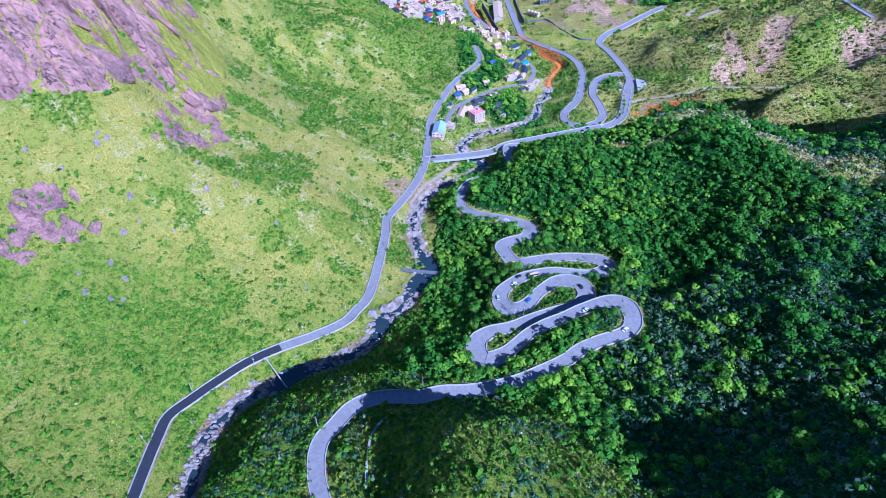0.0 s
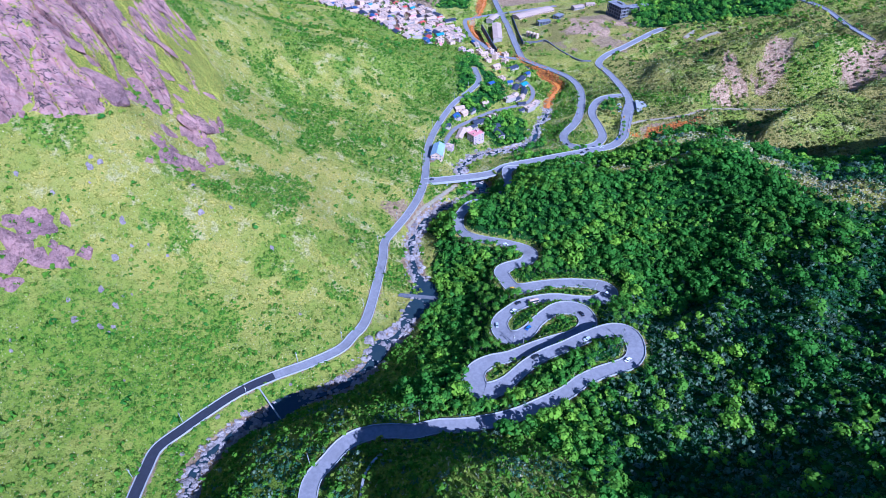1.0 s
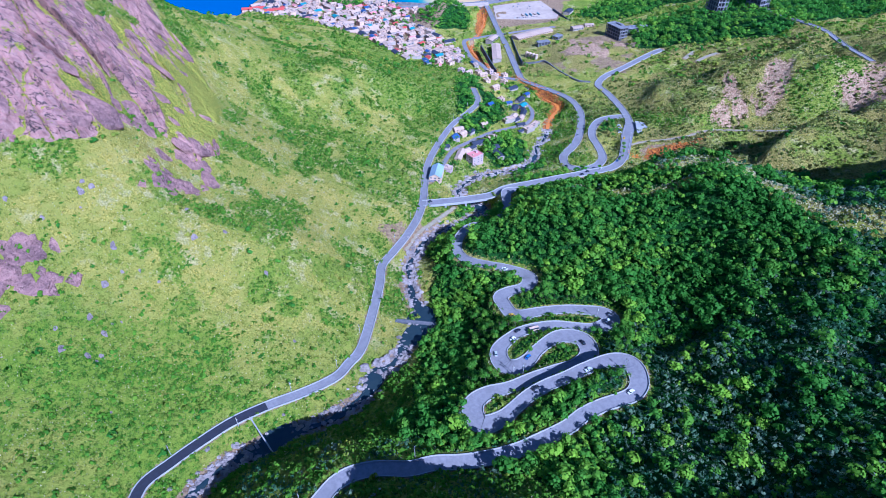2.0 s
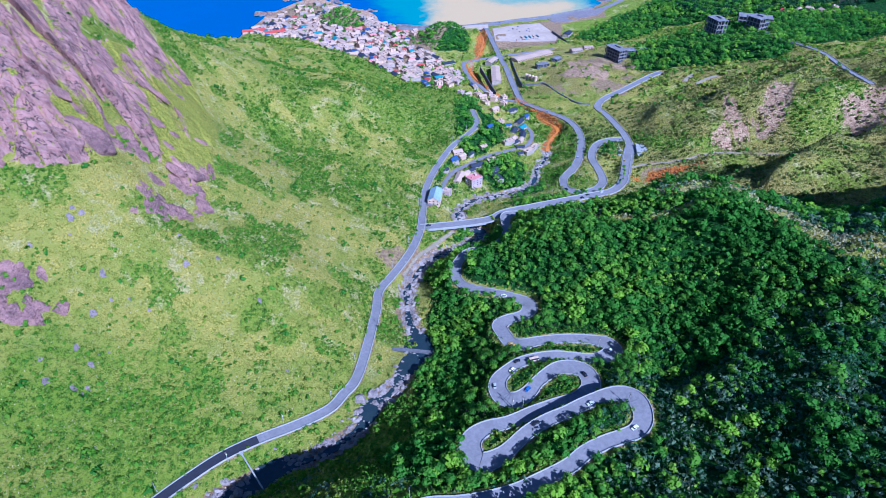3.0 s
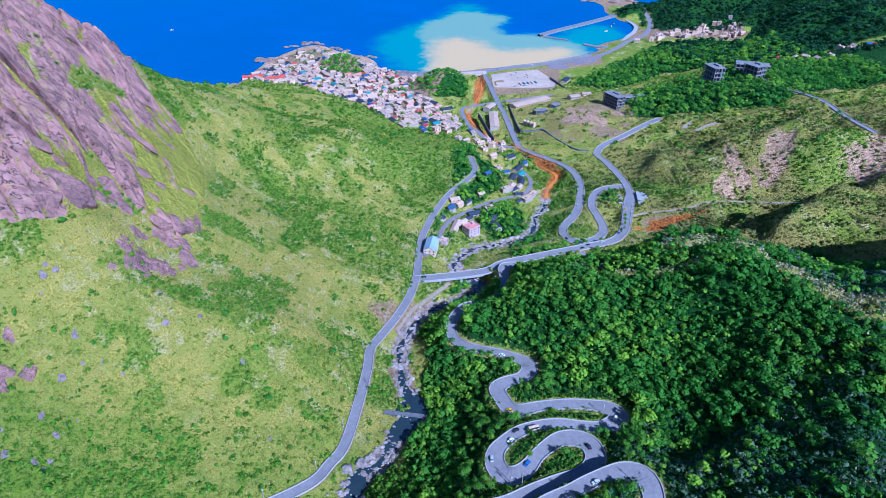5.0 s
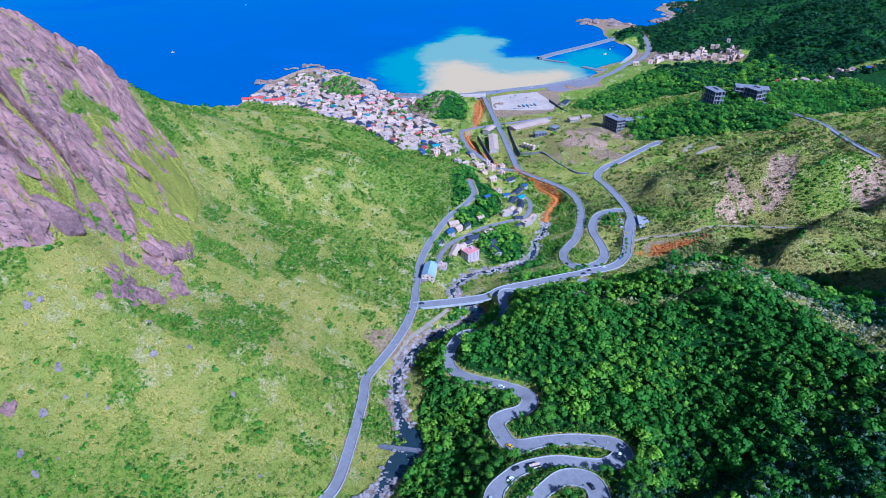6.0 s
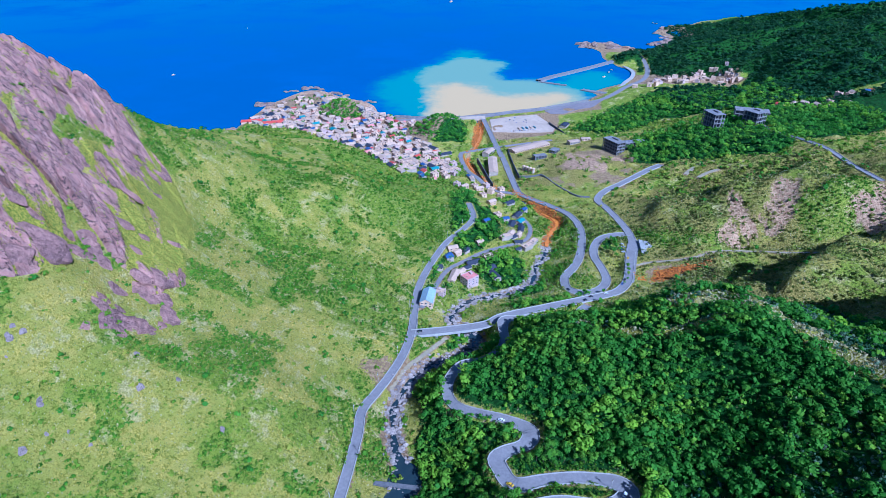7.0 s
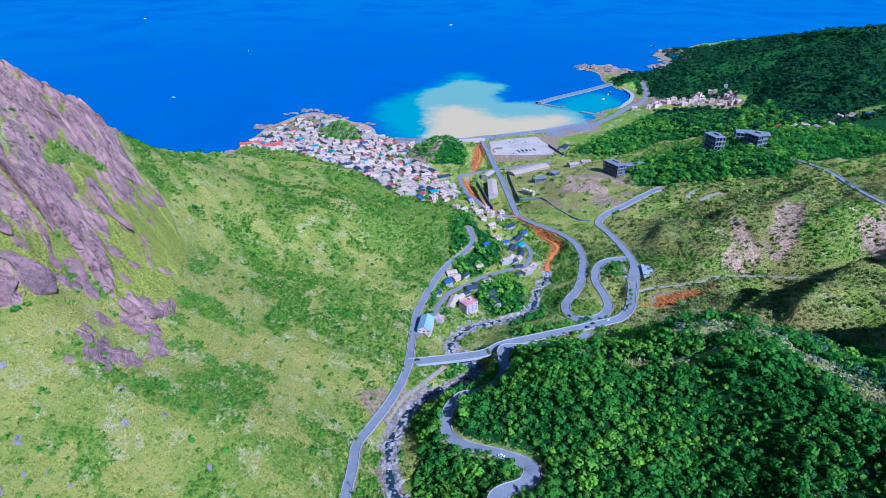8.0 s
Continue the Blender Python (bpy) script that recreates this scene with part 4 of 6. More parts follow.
def leaf_cloud(n, size, lumps, rs):
    """The leaves of a crown of unit size, with their normals: n small quads on several lumps, facing outward with a random lean."""
    mids = rs.normal(0, 1, (lumps, 3))
    mids /= np.linalg.norm(mids, axis=1)[:, None]
    mids = mids * np.array([0.55, 0.55, 0.38]) * rs.uniform(0.4, 1.0, (lumps, 1)) + (0, 0, 0.15)
    own = rs.integers(0, lumps, n)
    out = rs.normal(0, 1, (n, 3))
    out /= np.linalg.norm(out, axis=1)[:, None]
    out[:, 2] = np.abs(out[:, 2]) * 1.1 - 0.25
    radius = rs.uniform(0.32, 0.52, lumps)[own][:, None]
    at = mids[own] + out * radius * rs.uniform(0.75, 1.08, (n, 1))
    face = out + rs.normal(0, 0.2, (n, 3))
    face /= np.linalg.norm(face, axis=1)[:, None]
    u = np.cross(face, rs.normal(0, 1, (n, 3)))
    u /= np.linalg.norm(u, axis=1)[:, None]
    v = np.cross(face, u)
    s = size * rs.uniform(0.6, 1.3, (n, 1))
    soft_face = 0.9 * out + 0.5 * at + 0.2 * face
    soft_face /= np.linalg.norm(soft_face, axis=1)[:, None]
    leaves = np.stack([at - u * s - v * s * 0.6, at + u * s * 0.8 - v * s * 0.7, at + u * s + v * s * 0.7, at - u * s * 0.7 + v * s * 0.8], 1)
    return leaves, np.repeat(soft_face, 4, axis=0)


def scatter(field, box, gap, jitter=0.45):
    """Places in a box of the plan, about gap apart, kept with the chance that the field gives."""
    x0, y0, x1, y1 = box
    x, y = np.meshgrid(np.arange(x0, x1, gap), np.arange(y0, y1, gap))
    x = (x + rng.uniform(-jitter, jitter, x.shape) * gap).ravel()
    y = (y + rng.uniform(-jitter, jitter, y.shape) * gap).ravel()
    keep = rng.random(x.shape) < sampled(field, x, y)
    return x[keep], y[keep]


def growth(name, x, y, clouds, size, flat, lift, material, tint, label, category, vary=0.28):
    """One object of many crowns of leaves that stand on the ground."""
    n = len(x)
    z = ground(x, y)
    which = rng.integers(0, len(clouds), n)
    turn = rng.uniform(0, 2 * math.pi, n)
    s = size * np.clip(np.exp(rng.normal(0, vary, n)), 0.45, 2.0)
    verts, tints, faces = [], [], []
    for k, (cloud, way) in enumerate(clouds):
        m = np.flatnonzero(which == k)
        c, d = np.cos(turn[m])[:, None], np.sin(turn[m])[:, None]
        p = cloud.reshape(-1, 3)
        px, py = p[:, 0] * c - p[:, 1] * d, p[:, 0] * d + p[:, 1] * c
        q = np.stack([px * s[m][:, None] + x[m][:, None], py * s[m][:, None] + y[m][:, None], (p[:, 2] * flat + lift) * s[m][:, None] + z[m][:, None]], -1)
        verts.append(q.reshape(-1, 3))
        tints.append(np.repeat(tint[m], len(p)))
        faces.append(np.stack([way[:, 0] * c - way[:, 1] * d, way[:, 0] * d + way[:, 1] * c, np.broadcast_to(way[:, 2], (len(m), len(p)))], -1).reshape(-1, 3))
    verts = np.concatenate(verts)
    me = quad_mesh(name, verts, np.arange(len(verts)).reshape(-1, 4), material, np.concatenate(tints), normals=np.concatenate(faces))
    return tagged(new(name, me), label, category, kind="stuff")


rs = np.random.default_rng(3)
CROWN_NEAR = [leaf_cloud(92, 0.125, 8, rs) for _ in range(12)]
CROWN_MID = [leaf_cloud(44, 0.165, 7, rs) for _ in range(6)]
CROWN_FAR = [leaf_cloud(26, 0.22, 5, rs) for _ in range(5)]
FINE = [leaf_cloud(17, 0.225, 5, rs) for _ in range(8)]
SHRUB = [leaf_cloud(13, 0.29, 4, rs) for _ in range(8)]


def tint_at(x, y):
    return np.clip(0.24 + 0.75 * wave(x, y, 34, 91) + rng.normal(0, 0.24, len(x)) + 0.6 * (rng.random(len(x)) < 0.07), 0, 1)


solo = inside(GX, GY, [(22, 198), (112, 222), (122, 300), (40, 345), (20, 300), (14, 240)])
silvery = np.maximum(soft((GX - 62 - 0.2 * (GY - 150)) / 25) * soft((310 - GY) / 70) * soft((wave(GX, GY, 38, 29) + 0.5) / 0.3), 0.9 * soft((GX - 232) / 20))
spur = soft((225 - GY) / 15) * soft((GX + 128) / 8) * soft((95 - GX) / 12) * (1 - wood) * (stream_off > 11) * (road_off > 1.2)
x, y = scatter(wood * ~solo * (1 - 0.75 * silvery) * np.clip(1.0 + 0.4 * wave(GX, GY, 45, 95), 0.8, 1), (-30, 80, 425, 540), 4.4)
# Tint falls to the south-east: slope shade is put into the leaf colour.
growth("woodland", x, y, CROWN_NEAR, 3.5 * (1 + 0.35 * wave(x, y, 28, 97)), 0.8, 0.5, LEAF, np.clip(tint_at(x, y) - 0.5 * soft((x - 120) / 70) * soft((410 - y) / 80), 0, 1), "dense dark-green broadleaf woodland on the hillside, its shaded corner tinted darker", "trees", 0.4)
x, y = scatter(wood * ~solo * (1 - 0.8 * silvery) * 0.95, (-30, 80, 425, 540), 3.9)
growth("undergrowth", x, y, SHRUB, 2.3, 0.95, 0.75, LEAF, 0.7 * tint_at(x, y), "green undergrowth between the trees of the hillside", "shrubs")
x, y = scatter(np.clip(wood * silvery + 0.25 * silver, 0, 1) * 0.95, (30, 80, 425, 480), 2.9)
growth("scrub", x, y, FINE, 1.75, 0.95, 0.4, SILVER, tint_at(x, y), "grey-green shrubs and plumed grass on the shaded hillside", "shrubs", 0.4)
x, y = scatter(spur * 0.8 * soft((wave(GX, GY, 14, 17) + 0.3) / 0.3), (-130, 56, 100, 230), 2.4)
growth("scrub", x, y, FINE, 1.5, 0.9, 0.35, BUSH, 0.7 * tint_at(x, y), "bright green scrub on the spur above the road", "shrubs", 0.4)
x, y = scatter(silver * 0.9, (80, 230, 300, 470), 1.8)
growth("scrub", x, y, SHRUB, 0.85, 1.0, 0.4, PLUME, 0.75 + 0.25 * tint_at(x, y), "pale silver grass along the crest of the hill", "grass", 0.35)
x, y = scatter(spur * 0.8 * soft((0.15 - wave(GX, GY, 14, 17)) / 0.3), (-130, 56, 100, 230), 2.4)
growth("scrub", x, y, FINE, 1.45, 0.9, 0.35, SILVER, tint_at(x, y), "grey-green shrubs and plumed grass on the spur", "shrubs", 0.35)
x, y = scatter(solo * (road_off > 1.0) * (road_off < 9) * 0.9, (10, 195, 125, 350), 2.3)
growth("scrub", x, y, FINE, 1.4, 0.85, 0.35, BUSH, 0.25 * tint_at(x, y), "bright green scrub filling the strips between the hairpin bends", "shrubs")
x, y = scatter(inside(GX, GY, [(88, 505), (112, 510), (132, 518), (138, 524), (126, 524), (104, 516), (90, 510)]) * (road_off > 0.05), (85, 500, 142, 530), 1.8)
growth("scrub", x, y, FINE, 1.3, 0.9, 0.35, BUSH, 0.2 * tint_at(x, y), "bright green shrubs on the traffic island", "shrubs")
x, y = scatter(wood * np.clip(0.85 + 0.5 * wave(GX, GY, 60, 65), 0.35, 1), (-380, 540, 700, 1400), 7.0)
growth("woodland", x, y, CROWN_MID, 4.6, 0.9, 0.6, LEAF, 0.75 * tint_at(x, y), "dark-green woods among the ruins and village houses", "trees", 0.35)
x, y = scatter(wood, (500, 1100, 1500, 2400), 10.5)
growth("woodland", x, y, CROWN_FAR, 6.8, 0.65, 0.3, DIM_FAR_LEAF, tint_at(x, y) * 0.4, "distant green woods on the headland, dimmed in their leaf colour", "trees", 0.35)

# scrub on the open slopes: thick patches and single bushes
open_land = (1 - wood) * (1 - np.clip(bare + rust, 0, 1)) * (1 - crag) * soft((GZ - 4) / 4) * (road_off > 1.2)
near_low = 0.27 * soft((330 - GY) / 80)
thick = open_land * np.clip(0.11 + near_low + 0.45 * patch, 0, 0.95) * (1 - 0.8 * scar)
x, y = scatter(thick, (-360, 90, 190, 760), 3.1)
growth("scrub", x, y, SHRUB, 1.75, 0.9, 0.35, BUSH, np.clip(0.7 * tint_at(x, y) + 0.4 * wave(x, y, 25, 58) + 0.1 * sampled(dry, x, y) - 1.0 * sampled(near_low, x, y), 0, 1), "bright green scrub scattered over the grassy slopes", "shrubs", 0.4)
x, y = scatter(open_land * clump * 0.9, (-360, 90, 190, 760), 2.5)
growth("scrub", x, y, SHRUB, 1.6, 0.9, 0.35, BUSH, 0.2 * tint_at(x, y), "thick patches of vivid green bushes in the grass", "shrubs", 0.3)
x, y = scatter(open_land * lime * 0.8, (190, 560, 560, 720), 2.8)
growth("scrub", x, y, SHRUB, 1.7, 0.85, 0.3, BUSH, 0.25 * tint_at(x, y), "lime-green scrub beside the bare scars", "shrubs", 0.35)
x, y = scatter(np.clip(thick * 1.1 + 0.16 * open_land, 0, 1) * (1 - lime), (190, 300, 560, 800), 3.3)
growth("scrub", x, y, SHRUB, 1.8, 0.8, 0.3, OLIVE, tint_at(x, y), "olive-brown scrub on the ribbed hillside", "shrubs", 0.4)
x, y = scatter(hull * (1 - crag) * 0.3 * soft((wave(GX, GY, 17, 85) + 0.2) / 0.3), (-430, 240, -150, 640), 3.0)
growth("scrub", x, y, SHRUB, 1.3, 0.8, 0.3, BUSH, tint_at(x, y), "yellow-green scrub on the grassy ledges of the crag", "shrubs", 0.4)
cap = crag * soft((GZ - 238) / 25) * soft((wave(GX, GY, 22, 81) - 0.05) / 0.2)
x, y = scatter(cap * 0.55 + crag * 0.008, (-430, 240, -150, 640), 2.8)
growth("scrub", x, y, SHRUB, 1.4, 0.8, 0.3, LEAF, 0.15 * tint_at(x, y), "dark-green bushes growing on the crag", "shrubs", 0.4)
x, y = scatter(open_land * (0.015 + 0.03 * patch), (-360, 200, 540, 900), 4.0)
growth("scrub", x, y, SHRUB, 2.4, 0.9, 0.4, LEAF, 0.3 * tint_at(x, y), "single dark-green bushes on the open slopes", "shrubs", 0.4)
x, y = scatter(open_land * np.clip(0.06 + 0.6 * patch + 0.5 * clump, 0, 0.9), (-420, 760, 720, 1240), 6.5)
growth("scrub", x, y, SHRUB, 3.0, 0.75, 0.3, BUSH, tint_at(x, y), "green scrub on the far slopes and terraces", "shrubs", 0.4)


def tufts(box, gap, tall, label):
    """Tufts of tall grass: narrow bent blades, one mesh."""
    x, y = scatter(np.clip(open_land + silver + 0.35 * wood * (GX > 110) * (GY < 330), 0, 1) * 0.85, box, gap)
    n, blades = len(x), 3
    z = ground(x, y)
    a = rng.uniform(0, 2 * math.pi, (n, blades))
    lean = rng.uniform(0.3, 0.9, (n, blades)) * tall
    h = rng.uniform(0.6, 1.2, (n, blades)) * tall
    w = 0.16 * tall * rng.uniform(0.7, 1.4, (n, blades))
    c, s = np.cos(a), np.sin(a)
    root = np.stack([x[:, None] + 0 * a, y[:, None] + 0 * a, z[:, None] - 0.1 + 0 * a], -1)
    side = np.stack([-s * w, c * w, 0 * w], -1)
    mid = root + np.stack([c * lean * 0.4, s * lean * 0.4, h * 0.75], -1)
    tip = root + np.stack([c * lean, s * lean, h], -1)
    v = np.stack([root - side, root + side, mid + side * 1.5, tip - side * 0.3], 2).reshape(-1, 3)
    tint = np.repeat(np.clip(0.25 + 0.4 * wave(x, y, 30, 11) + rng.normal(0, 0.25, n) + 0.6 * sampled(silver, x, y), 0, 1), blades * 4)
    return tagged(new("tall_grass", quad_mesh("tall_grass", v, np.arange(len(v)).reshape(-1, 4), PLUME, tint)), label, "grass", kind="stuff")


tufts((-330, 90, 0, 720), 2.3, 0.9, "pale dry silver grass on the sunny slope")
tufts((0, 90, 460, 760), 2.6, 1.3, "pale silver grass along crests and verges")


# ---- the great crag ----
CX, CY = np.meshgrid(np.arange(-440, -166, 1.15), np.arange(236, 640, 1.15))
c_along, c_across = 0.66 * CX - 0.75 * CY, 0.75 * CX + 0.66 * CY
c_jig, c_bend = 4 * wave(c_along * 0.5, c_across, 11, 61), 6 * wave(CX, CY, 40, 14)
c_mask = np.maximum.reduce([1.0 * inside(CX + c_jig, CY - c_jig, ring) for ring in CRAGS[:3]])
c_moss = soft((240 - ground(CX, CY)) / 15) * soft((wave(c_along * 0.35, c_across, 22, 21) - 0.10 + 0.36 * soft((215 - ground(CX, CY)) / 40)) / 0.14)
plates, gap_a = slabs(c_along * 0.24 + c_bend, c_across + c_bend, 15, 3)
slivers, gap_b = slabs(c_along * 0.36 - c_bend, c_across + 0.5 * c_bend, 6.0, 5)
rise = 0.6 + 4.2 * plates + 3.6 * soft(gap_a / 2.4) + 1.6 * slivers + 1.5 * soft(gap_b / 1.3) + 1.6 * wave(c_along * 0.3, c_across, 17, 33, 2) + 0.5 * wave(CX, CY, 4, 44, 3) - 2.0
c_moss = np.maximum(c_moss, soft((0.9 - gap_a) / 0.8) * soft((wave(CX, CY, 30, 39) + 0.1) / 0.3))
rise = np.where(rise > 0, rise, rise * 0.6) * (1 - 0.75 * c_moss)
shove = np.zeros(CX.shape)
for line, deep, wide, lip in zip(CLEFTS, (9, 6, 5), (9, 6, 6), (9.0, 5.0, 0.0)):
    course = glide(line, 2)
    course = course if course[-1, 0] > course[0, 0] else course[::-1]
    off, upper = np.full(CX.shape, 1e3), np.zeros(CX.shape, bool)
    for (px, py, _), (sx, sy) in zip(course, sides(course)):
        d = np.hypot(CX - px, CY - py)
        near = d < off
        off, upper = np.where(near, d, off), np.where(near, (CX - px) * sx + (CY - py) * sy > 0, upper)
    rise -= deep * soft(1 - off / wide) * ~upper
    rise += 0.25 * deep * soft(1 - off / wide) * upper
    shove = np.maximum(shove, lip * soft(1.15 - off / 11) * upper * (0.75 + 0.5 * wave(CX, CY, 9, 27)))
for _ in range(4):
    c_mask[1:-1, 1:-1] = (c_mask[1:-1, 1:-1] + c_mask[:-2, 1:-1] + c_mask[2:, 1:-1] + c_mask[1:-1, :-2] + c_mask[1:-1, 2:]) / 5
CZ = ground(CX, CY) + soft(c_mask * 1.5) * (rise + 1.0) - 1.4 * (1 - soft(c_mask * 1.5))
c_ids = np.arange(CX.size).reshape(CX.shape)
c_quads = np.stack([c_ids[:-1, :-1], c_ids[:-1, 1:], c_ids[1:, 1:], c_ids[1:, :-1]], -1)[c_mask[:-1, :-1] > 0.02]
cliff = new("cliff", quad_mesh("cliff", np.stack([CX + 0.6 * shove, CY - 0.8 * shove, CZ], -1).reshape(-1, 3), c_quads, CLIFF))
cliff.data.attributes.new("moss", "FLOAT", "POINT").data.foreach_set("value", c_moss.astype(np.float32).ravel())
tagged(cliff, "great pink-grey rock face with long slabs, dark clefts and grassy ledges", "cliff", kind="structure")


def cliff_top(x, y):
    """The height of the rock face, or of the ground beside it."""
    i, j = int((x + 440) / 1.15), int((y - 236) / 1.15)
    g = float(ground(x, y))
    return max(g, float(CZ[j, i])) if 0 <= j < CZ.shape[0] and 0 <= i < CZ.shape[1] else g


# ---- rocks ----
def rock_mesh(name, seed, level, material, flat=1.0):
    """A weathered rock of unit radius: a lumpy ball cut by a few flat faces."""
    r = random.Random(seed)
    bm = bmesh.new()
    bmesh.ops.create_icosphere(bm, subdivisions=level, radius=1)
    off = Vector((r.uniform(-50, 50), r.uniform(-50, 50), r.uniform(-50, 50)))
    cuts = []
    for _ in range(9):
        n = Vector((r.gauss(0, 1), r.gauss(0, 1), r.gauss(0, 0.8))).normalized()
        cuts.append((n, r.uniform(0.55, 0.9)))
    for v in bm.verts:
        p = v.co.normalized()
        p = p * (1 + 0.32 * noise.noise(p * 1.3 + off) + 0.13 * noise.noise(p * 3.1 + off) + 0.05 * noise.noise(p * 7 + off))
        for n, d in cuts:
            over = p.dot(n) - d
            if over > 0:
                p -= n * over * 0.92
        v.co = (p.x, p.y, p.z * flat)
    me = bpy.data.meshes.new(name)
    bm.to_mesh(me)
    bm.free()
    me.materials.append(material)
    return me


CRAG_MESHES = [rock_mesh("rock_outcrop", 10 + i, 4, CRAG, 0.8) for i in range(7)]
LONE_MESHES = [rock_mesh("rock", 30 + i, 3, LONE, 0.8) for i in range(5)]
BOULDER_MESHES = [rock_mesh("boulder", 40 + i, 3, STONE) for i in range(5)]
STONE_MESHES = [rock_mesh("stone", 60 + i, 1, STONE, 0.8) for i in range(8)]
RUST_MESHES = [rock_mesh("stone", 80 + i, 1, RUST_ROCK, 0.8) for i in range(4)]
dice = random.Random(5)


def lay(name, mesh, x, y, size, label, category, group="", sink=0.35, stretch=(1, 1, 1), turn=None, lean=0.0):
    """One rock on the ground, partly sunk; long ones lie along the fall of the slope."""
    z = cliff_top(x, y)
    gx, gy = float(ground(x + 4, y) - ground(x - 4, y)) / 8, float(ground(x, y + 4) - ground(x, y - 4)) / 8
    fall = math.atan2(-gy, -gx)
    up = Vector((-gx * lean, -gy * lean, 1)).normalized()
    tilt = Vector((0, 0, 1)).rotation_difference(up).to_matrix().to_4x4()
    spin = Matrix.Rotation(fall if turn is None else turn, 4, "Z")
    ob = new(name, mesh)
    ob.matrix_world = Matrix.Translation((x, y, z - sink * size * 0.3)) @ tilt @ spin @ Matrix.Diagonal((size * stretch[0], size * stretch[1], size * stretch[2], 1))
    return tagged(ob, label, category, group)


def crag_cluster(ring, count, low, high, stretch, label):
    xs, ys = [p[0] for p in ring], [p[1] for p in ring]
    made = 0
    while made < count:
        x, y = dice.uniform(min(xs), max(xs)), dice.uniform(min(ys), max(ys))
        if not bool(inside(np.array([x]), np.array([y]), ring)[0]):
            continue
        k = dice.uniform(0.8, 1.25)
        lay("rock_outcrop", dice.choice(CRAG_MESHES), x, y, dice.uniform(low, high), label, "rock", "rocks of the crag", 0.9, (stretch * k, 1 / k, 0.62), None, 0.9)
        made += 1


crag_cluster(CRAGS[0], 9, 3, 6, 1.9, "great pink-grey rock face with dark cracks")
crag_cluster(CRAGS[1], 6, 2.5, 5, 2.0, "long pink rock slab running down the slope")
crag_cluster(CRAGS[2], 6, 2.5, 5, 2.0, "long pink rock slab running down the slope")
for ring, n in ((CRAGS[3], 6), (CRAGS[4], 18), (CRAGS[5], 11), (CRAGS[6], 7), (CRAGS[7], 26)):
    crag_cluster(ring, n, 3.5, 8.5, 1.2, "pinkish boulder outcrop in the grass")
lay("rock_outcrop", CRAG_MESHES[2], -230, 382, 13, "huge smooth pink rock dome", "rock", "rocks of the crag", 1.2, (1.3, 1, 0.8), None, 0.8)
lay("rock_outcrop", CRAG_MESHES[4], -233, 364, 9, "huge smooth pink rock dome", "rock", "rocks of the crag", 1.2, (1.2, 1, 0.8), None, 0.8)
LONE_ROCKS = [(-172, 355), (-210, 288), (-195, 269), (-214, 238), (-197, 299), (-170, 337), (-245, 223), (-244, 235), (-183, 213), (-227, 322), (-244, 308), (-263, 310), (-203, 244), (-182, 300), (-97, 290), (-211, 306), (-222, 326), (-226, 330), (-150, 345), (-120, 330), (-206, 262), (-200, 240), (-222, 250)]
for x, y in LONE_ROCKS:
    for k in range(dice.randint(1, 2)):
        lay("rock", dice.choice(LONE_MESHES), x + dice.uniform(-5, 5), y + dice.uniform(-5, 5), dice.uniform(1.0, 2.9), "grey-pink rock lying in the grass", "rock", "rocks on the slope", 1.3, (1.2, 1, 0.8), None, 0.7)
for x, y, s in ((-51, 277, 4.4), (-43, 282, 4.0), (-37, 287, 3.0), (-50, 268, 2.4), (-121, 214, 3.0), (-112, 207, 3.2), (-103, 215, 2.6), (-128, 192, 2.5)):
    lay("boulder", dice.choice(BOULDER_MESHES), x, y, s, "large pale pinkish boulder beside the stream", "boulder", "boulders by the stream", 0.3)


def pebbles(name, meshes, line, count, reach, low, high, label, seed):
    """Loose stones along a stream bed, one mesh."""
    r = np.random.default_rng(seed)
    verts, faces, base = [], [], 0
    shapes = [(np.array([v.co for v in m.vertices]), np.array([p.vertices[:] for p in m.polygons])) for m in meshes]
    s = sides(line)
    for _ in range(count):
        i = r.integers(0, len(line))
        o = r.choice((-1, 1)) * (reach * 0.38 + abs(r.normal(0, reach * 0.32))) if r.random() < 0.5 else r.normal(0, reach * 0.5)
        x, y = line[i, 0] + s[i, 0] * o, line[i, 1] + s[i, 1] * o
        if float(sampled(pool, x, y)) > 0.45:
            continue
        v, f = shapes[r.integers(0, len(shapes))]
        size = low + (high - low) * r.random() ** 2.4
        a = r.uniform(0, 6.28)
        m = np.array([[math.cos(a), -math.sin(a), 0], [math.sin(a), math.cos(a), 0], [0, 0, 1]])
        verts.append(v @ m.T * size * (1, r.uniform(0.6, 1), 0.8) + (x, y, float(ground(x, y)) + 0.15 * size))
        faces.append(f + base)
        base += len(v)
    me = quad_mesh(name, np.concatenate(verts), np.concatenate(faces), meshes[0].materials[0])
    return tagged(new(name, me), label, "stones", kind="stuff")


split = int(np.argmin(np.hypot(STREAM[:, 0] - 132, STREAM[:, 1] - 700)))
pebbles("stream_stones", STONE_MESHES, STREAM[:split], 4200, 7.5, 0.35, 3.0, "pale grey and pink stones filling the stream bed", 1)
pebbles("stream_stones", RUST_MESHES, STREAM[split:], 900, 7, 0.6, 2.4, "orange rust-stained stones in the stream", 2)
FALLS = glide([(300, 600, 60), (270, 602, 56), (245, 601, 48), (230, 600, 44), (214, 596, 40)], 2)
pebbles("stream_stones", RUST_MESHES, FALLS, 160, 7, 0.6, 2.2, "orange rust-stained stones below the road bridge", 3)
tagged(new("water", ribbon("water", FALLS, RUST_WATER, slab(0.1, -3), 2.2)), "rust-orange mine water over the falls", "water", kind="structure")

